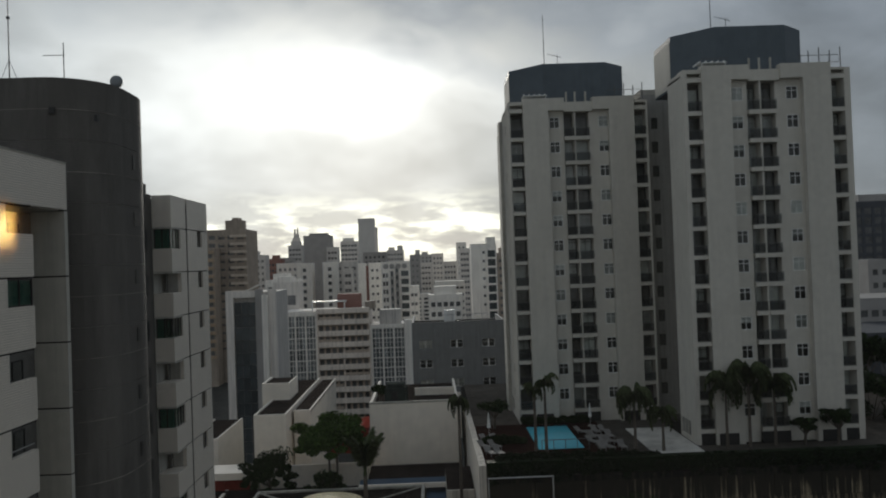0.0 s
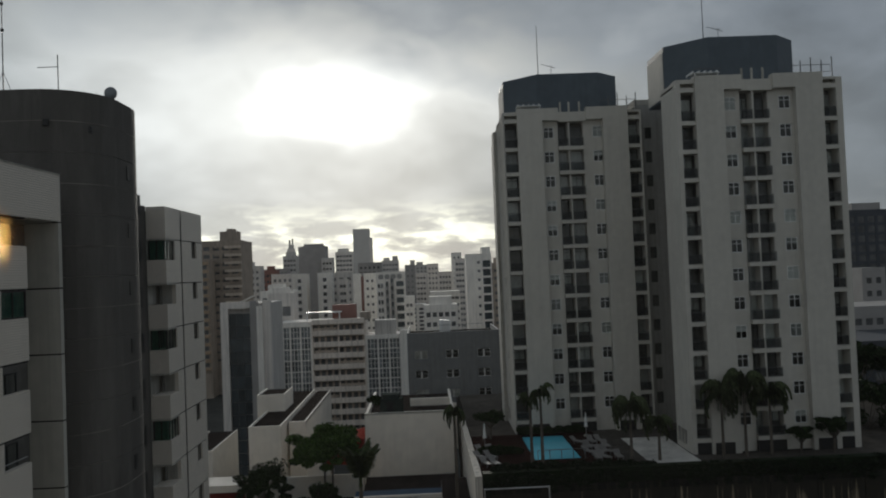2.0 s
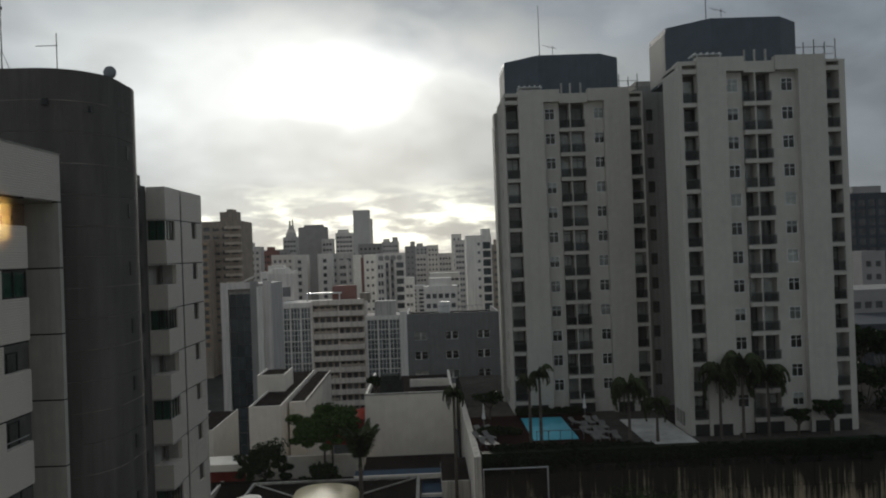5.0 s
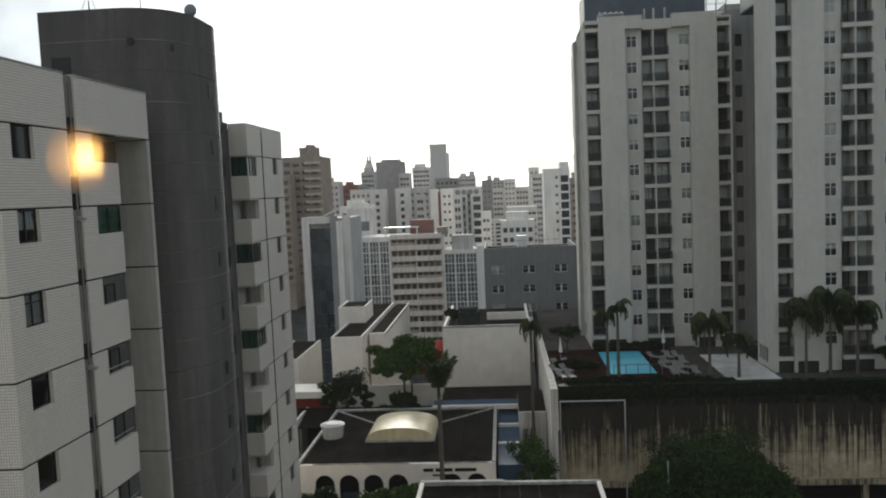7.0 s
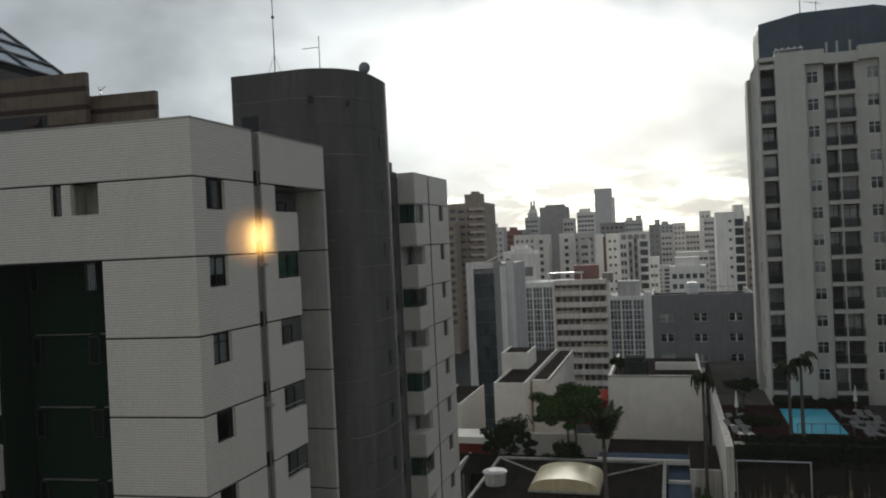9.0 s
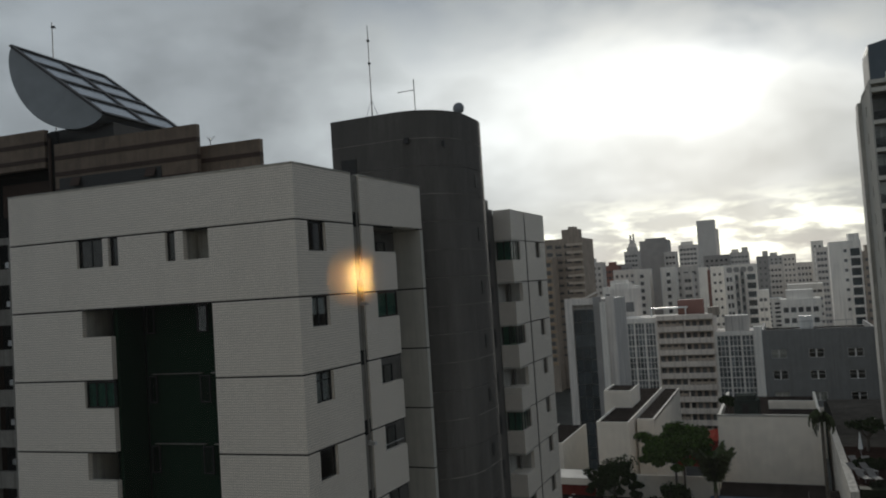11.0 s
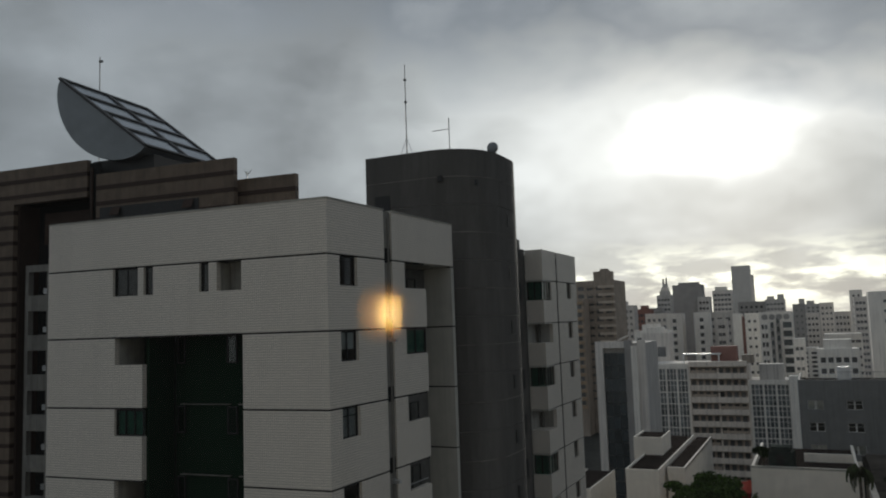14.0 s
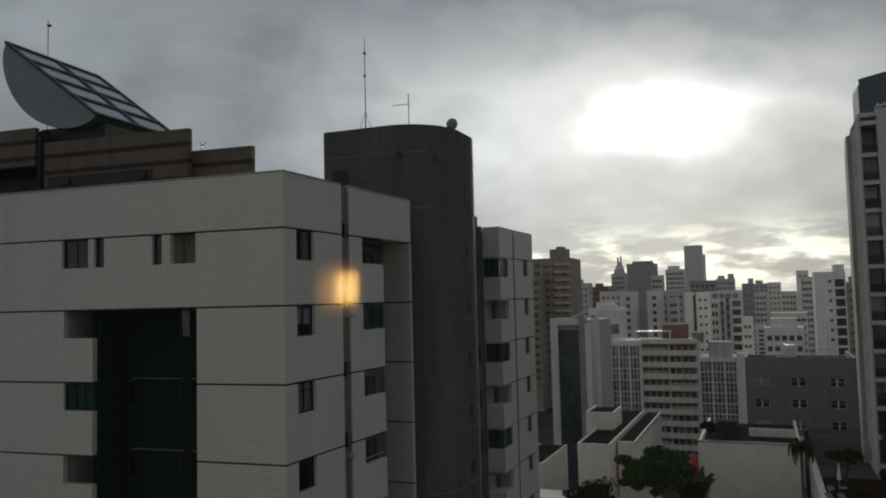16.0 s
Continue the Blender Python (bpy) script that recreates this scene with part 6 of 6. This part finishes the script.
far_tower(16.2, 22.0, 460, 41.1, W, "plain white tower on the skyline", 2, 6, 1.0, 1.2)
far_tower(16.3, 21.8, 420, 36.9, P, "pale tower with balcony rows", 3, 12, 1.2, 1.3)
wt = far_tower(14.4, 23.2, 270, 35.8, W, "white tower with a blank wall and a strip of balconies", 1, 7, 0.9, 0.9, head=[(20, 23, 38, W)])
part("balcony_strip", Geo().box(20.2, 22.8, 269.9, 269.98, -8, 33.4), DARK_GLASS, wt)
for k in range(13):
    part("balcony_slab", Geo().box(20.1, 23.1, 268.9, 269.9, 30.4 - 3.0 * k, 31.1 - 3.0 * k), FAR["white"], wt)
part("balcony_rib", Geo().box(22.8, 23.2, 269.2, 269.98, -8, 33.6), FAR["white"], wt)
far_tower(-0.7, 9.8, 240, 20.0, W, "stepped white apartment house", 5, 6, 1.3, 1.4, head=[(1, 8, 22.5, W)])
far_tower(-82.5, -74.9, 400, 34.5, RD, "red-brown apartment block far off", 4, 5, head=[(-80, -77, 36.5, RD)])
far_tower(-88.6, -79.0, 380, 36.5, G_, "grey apartment block far off", 4, 6, head=[(-86, -83, 38.5, G_)])
far_tower(-54.4, -43.5, 260, 26.0, W, "white stepped apartment house", 5, 6, 1.5, 1.3, head=[(-52, -47, 28.0, W)])
far_tower(-35.2, -31.6, 320, 28.8, G_, "narrow grey tower between white ones", 2, 8)
far_tower(-7.1, -3.7, 260, 22.4, W, "narrow white house with small windows", 2, 8, 0.9, 1.0)
far_tower(-70.0, -60.0, 360, 32.0, P, "pale apartment block far off", 4, 6)
far_tower(22.0, 34.0, 330, 33.0, P, "pale apartment block far off", 4, 6)


def build_patterned():
    b = thing("patterned_tower", "white tower with dark checkered balcony pattern", "building", (-12, 280, -10), group="")
    f = along((-17.2, 280), (-7.1, 280))
    part("wall", Geo().box(0, 10.1, 0, 0.3, -14, 30.8), FAR["white"], b, m=f)
    part("body", Geo().box(0.05, 10.05, 0.3, 10, -14, 30.6), FAR["white"], b, m=f)
    small = Geo().box(0, 0.75, -0.06, -0.02, 0, 1.5).mesh("window", FAR_GLASS)
    for k in range(13):
        z = 24.6 - 2.9 * k
        for x in (0.45, 1.5):
            part("window", small, None, b, m=f @ Matrix.Translation((x, 0, z + 0.5)))
        for i, (xa, xb) in enumerate(((3.1, 4.3), (4.9, 6.1), (6.9, 9.7))):
            lift = 1.45 * (i % 2)
            part("balcony", Geo().box(xa, xb, -0.8, -0.1, z + lift, z + lift + 0.85), FAR["dark" if i < 2 else "white"], b, m=f)
            part("balcony_door", Geo().box(xa + 0.1, xb - 0.1, -0.08, -0.02, z + lift + 0.9, z + lift + 2.75), DARK_GLASS, b, m=f)
        part("rib", Geo().box(4.4, 4.75, -0.5, -0.05, z, z + 2.9), FAR["white"], b, m=f)
        part("rib", Geo().box(6.25, 6.7, -0.5, -0.05, z, z + 2.9), FAR["white"], b, m=f)
    for i in range(4):
        for dx, dz in ((0, 0.35), (0.25, 0)):
            part("ornament", Geo().box(0.7 + i * 2.2 + dx, 2.5 + i * 2.2 - dx, -0.1 - 0.01 * (dx > 0), -0.02, 28.2 + dz, 29.9 - dz), FAR["dark"], b, m=f)


build_patterned()
far_tower(131, 170, 240, 44.0, "black", "dark apartment slab with gridded windows", 12, 9, 2.2, 2.0, head=[(134, 143, 46.2, D)])
far_tower(82.0, 100.0, 150, 20.0, D, "low greyish office with window rows", 8, 3, 1.4, 1.3)
far_tower(100.5, 106, 178, 27.0, D, "narrow dark tower on the far skyline", 2, 6)
far_tower(66, 120, 130, 15.5, "black", "long low grey block", 14, 2, 2.2, 1.5)
# fill of the far city up to the hill line
rc = random.Random(21)
for i in range(70):
    y = 300 + 520 * rc.random()
    az = radians(-34 + 58 * rc.random())
    x = math.tan(-az) * y
    w = 9 + 10 * rc.random()
    h = 30 + y * math.tan(radians(-3.0 + 3.6 * rc.random()))
    cols = rc.randint(3, 6)
    wide = (w - 1.0) / cols * (0.86 if rc.random() < 0.3 else 0.35 + 0.25 * rc.random())
    tone = rc.choice((W, W, P, P, G_, "umber", "tan"))
    head = [(x + w * 0.3, x + w * 0.7, h + 1.5 + 2 * rc.random(), tone)] if rc.random() < 0.6 else None
    far_tower(x, x + w, y, h, tone, "distant apartment tower in the far city", cols, rc.randint(7, 12), wide, 1.0 + 0.4 * rc.random(), head=head)

# ---------------------------------------------------------------- the room behind the camera


def build_room():
    y = 0.36
    wall = Geo().slab(-2.4, 2.0, 28.4, 31.4, y, y + 0.14, [(-1.9, 1.5, 28.95, 31.15)])
    solo("wall_window", wall, ROOM_WALL, "room wall with a wide window opening", "wall", kind="structure")
    solo("wall_back", Geo().box(-2.4, 2.0, -3.6, -3.45, 28.4, 31.4), ROOM_WALL, "plain room wall", "wall", kind="structure")
    solo("wall_left", Geo().box(-2.55, -2.4, -3.6, y + 0.14, 28.4, 31.4), ROOM_WALL, "plain room wall", "wall", kind="structure")
    solo("wall_right", Geo().box(2.0, 2.15, -3.6, y + 0.14, 28.4, 31.4), ROOM_WALL, "plain room wall", "wall", kind="structure")
    solo("floor", Geo().box(-2.55, 2.15, -3.6, y + 0.14, 28.25, 28.4), ROOM_FLOOR, "dark wooden room floor", "floor", kind="structure")
    solo("ceiling", Geo().box(-2.55, 2.15, -3.6, y + 0.14, 31.4, 31.55), ROOM_WALL, "plain room ceiling", "ceiling", kind="structure")
    # unseen own building of assumed size, added to shade the low ground
    own = Geo().slab(-9.0, 20.0, 0.0, 41.0, y + 0.142, y + 0.3, [(-1.9, 1.5, 28.95, 31.15)])
    solo("wall_outside", own, CONCRETE, "outer wall of the building with the window", "wall", kind="structure")
    for nm, b6 in (("wall_side_1", (-9.2, -9.0, -14, y + 0.3, 0, 41)), ("wall_side_2", (20.0, 20.2, -14, y + 0.3, 0, 41)), ("wall_rear", (-9.0, 20.0, -14, -13.8, 0, 41)), ("roof_outside", (-9.2, 20.2, -14, y + 0.3, 41, 41.3))):
        solo(nm, Geo().box(*b6), CONCRETE, "plain outer wall of the own building", "wall", kind="structure")
    w = thing("window_1", "closed window with one clear pane", "window", (-0.2, y, 29), kind="structure")
    part("window_frame", Geo().slab(-1.9, 1.5, 28.95, 31.15, y + 0.03, y + 0.08, [(-1.85, 1.45, 29.0, 31.1)]), FRAME_LIGHT, w)
    pn = part("pane", Geo().add([(-1.85, y + 0.05, 29.0), (1.45, y + 0.05, 29.0), (1.45, y + 0.05, 31.1), (-1.85, y + 0.05, 31.1)], [(0, 1, 2, 3)]), GLASS_CLEAR, w)
    pn.visible_shadow = False
    # small warm lamp, mirrored in the pane
    d, a, e = 1.25, radians(29.0), 0.018
    lx, ly, lz = -d * math.sin(a), 2 * (y + 0.05) - d * math.cos(a), 30.0 + d * e
    lamp = thing("table_lamp", "small lit lamp with a round frosted shade", "lamp", (lx, ly, 28.4))
    part("shade", Geo().tube((0, -0.012, 0), (0, 0.012, 0), 0.062, 0.062, 28), LAMP_GLOW, lamp, "glowing frosted shade", m=Matrix.Translation((lx, ly, lz)))
    part("stem", Geo().tube((lx, ly, 28.42), (lx, ly, lz - 0.063), 0.008), FRAME_DARK, lamp)
    part("foot", Geo().tube((lx, ly, 28.4), (lx, ly, 28.42), 0.12, 0.1, 20), FRAME_DARK, lamp)


build_room()
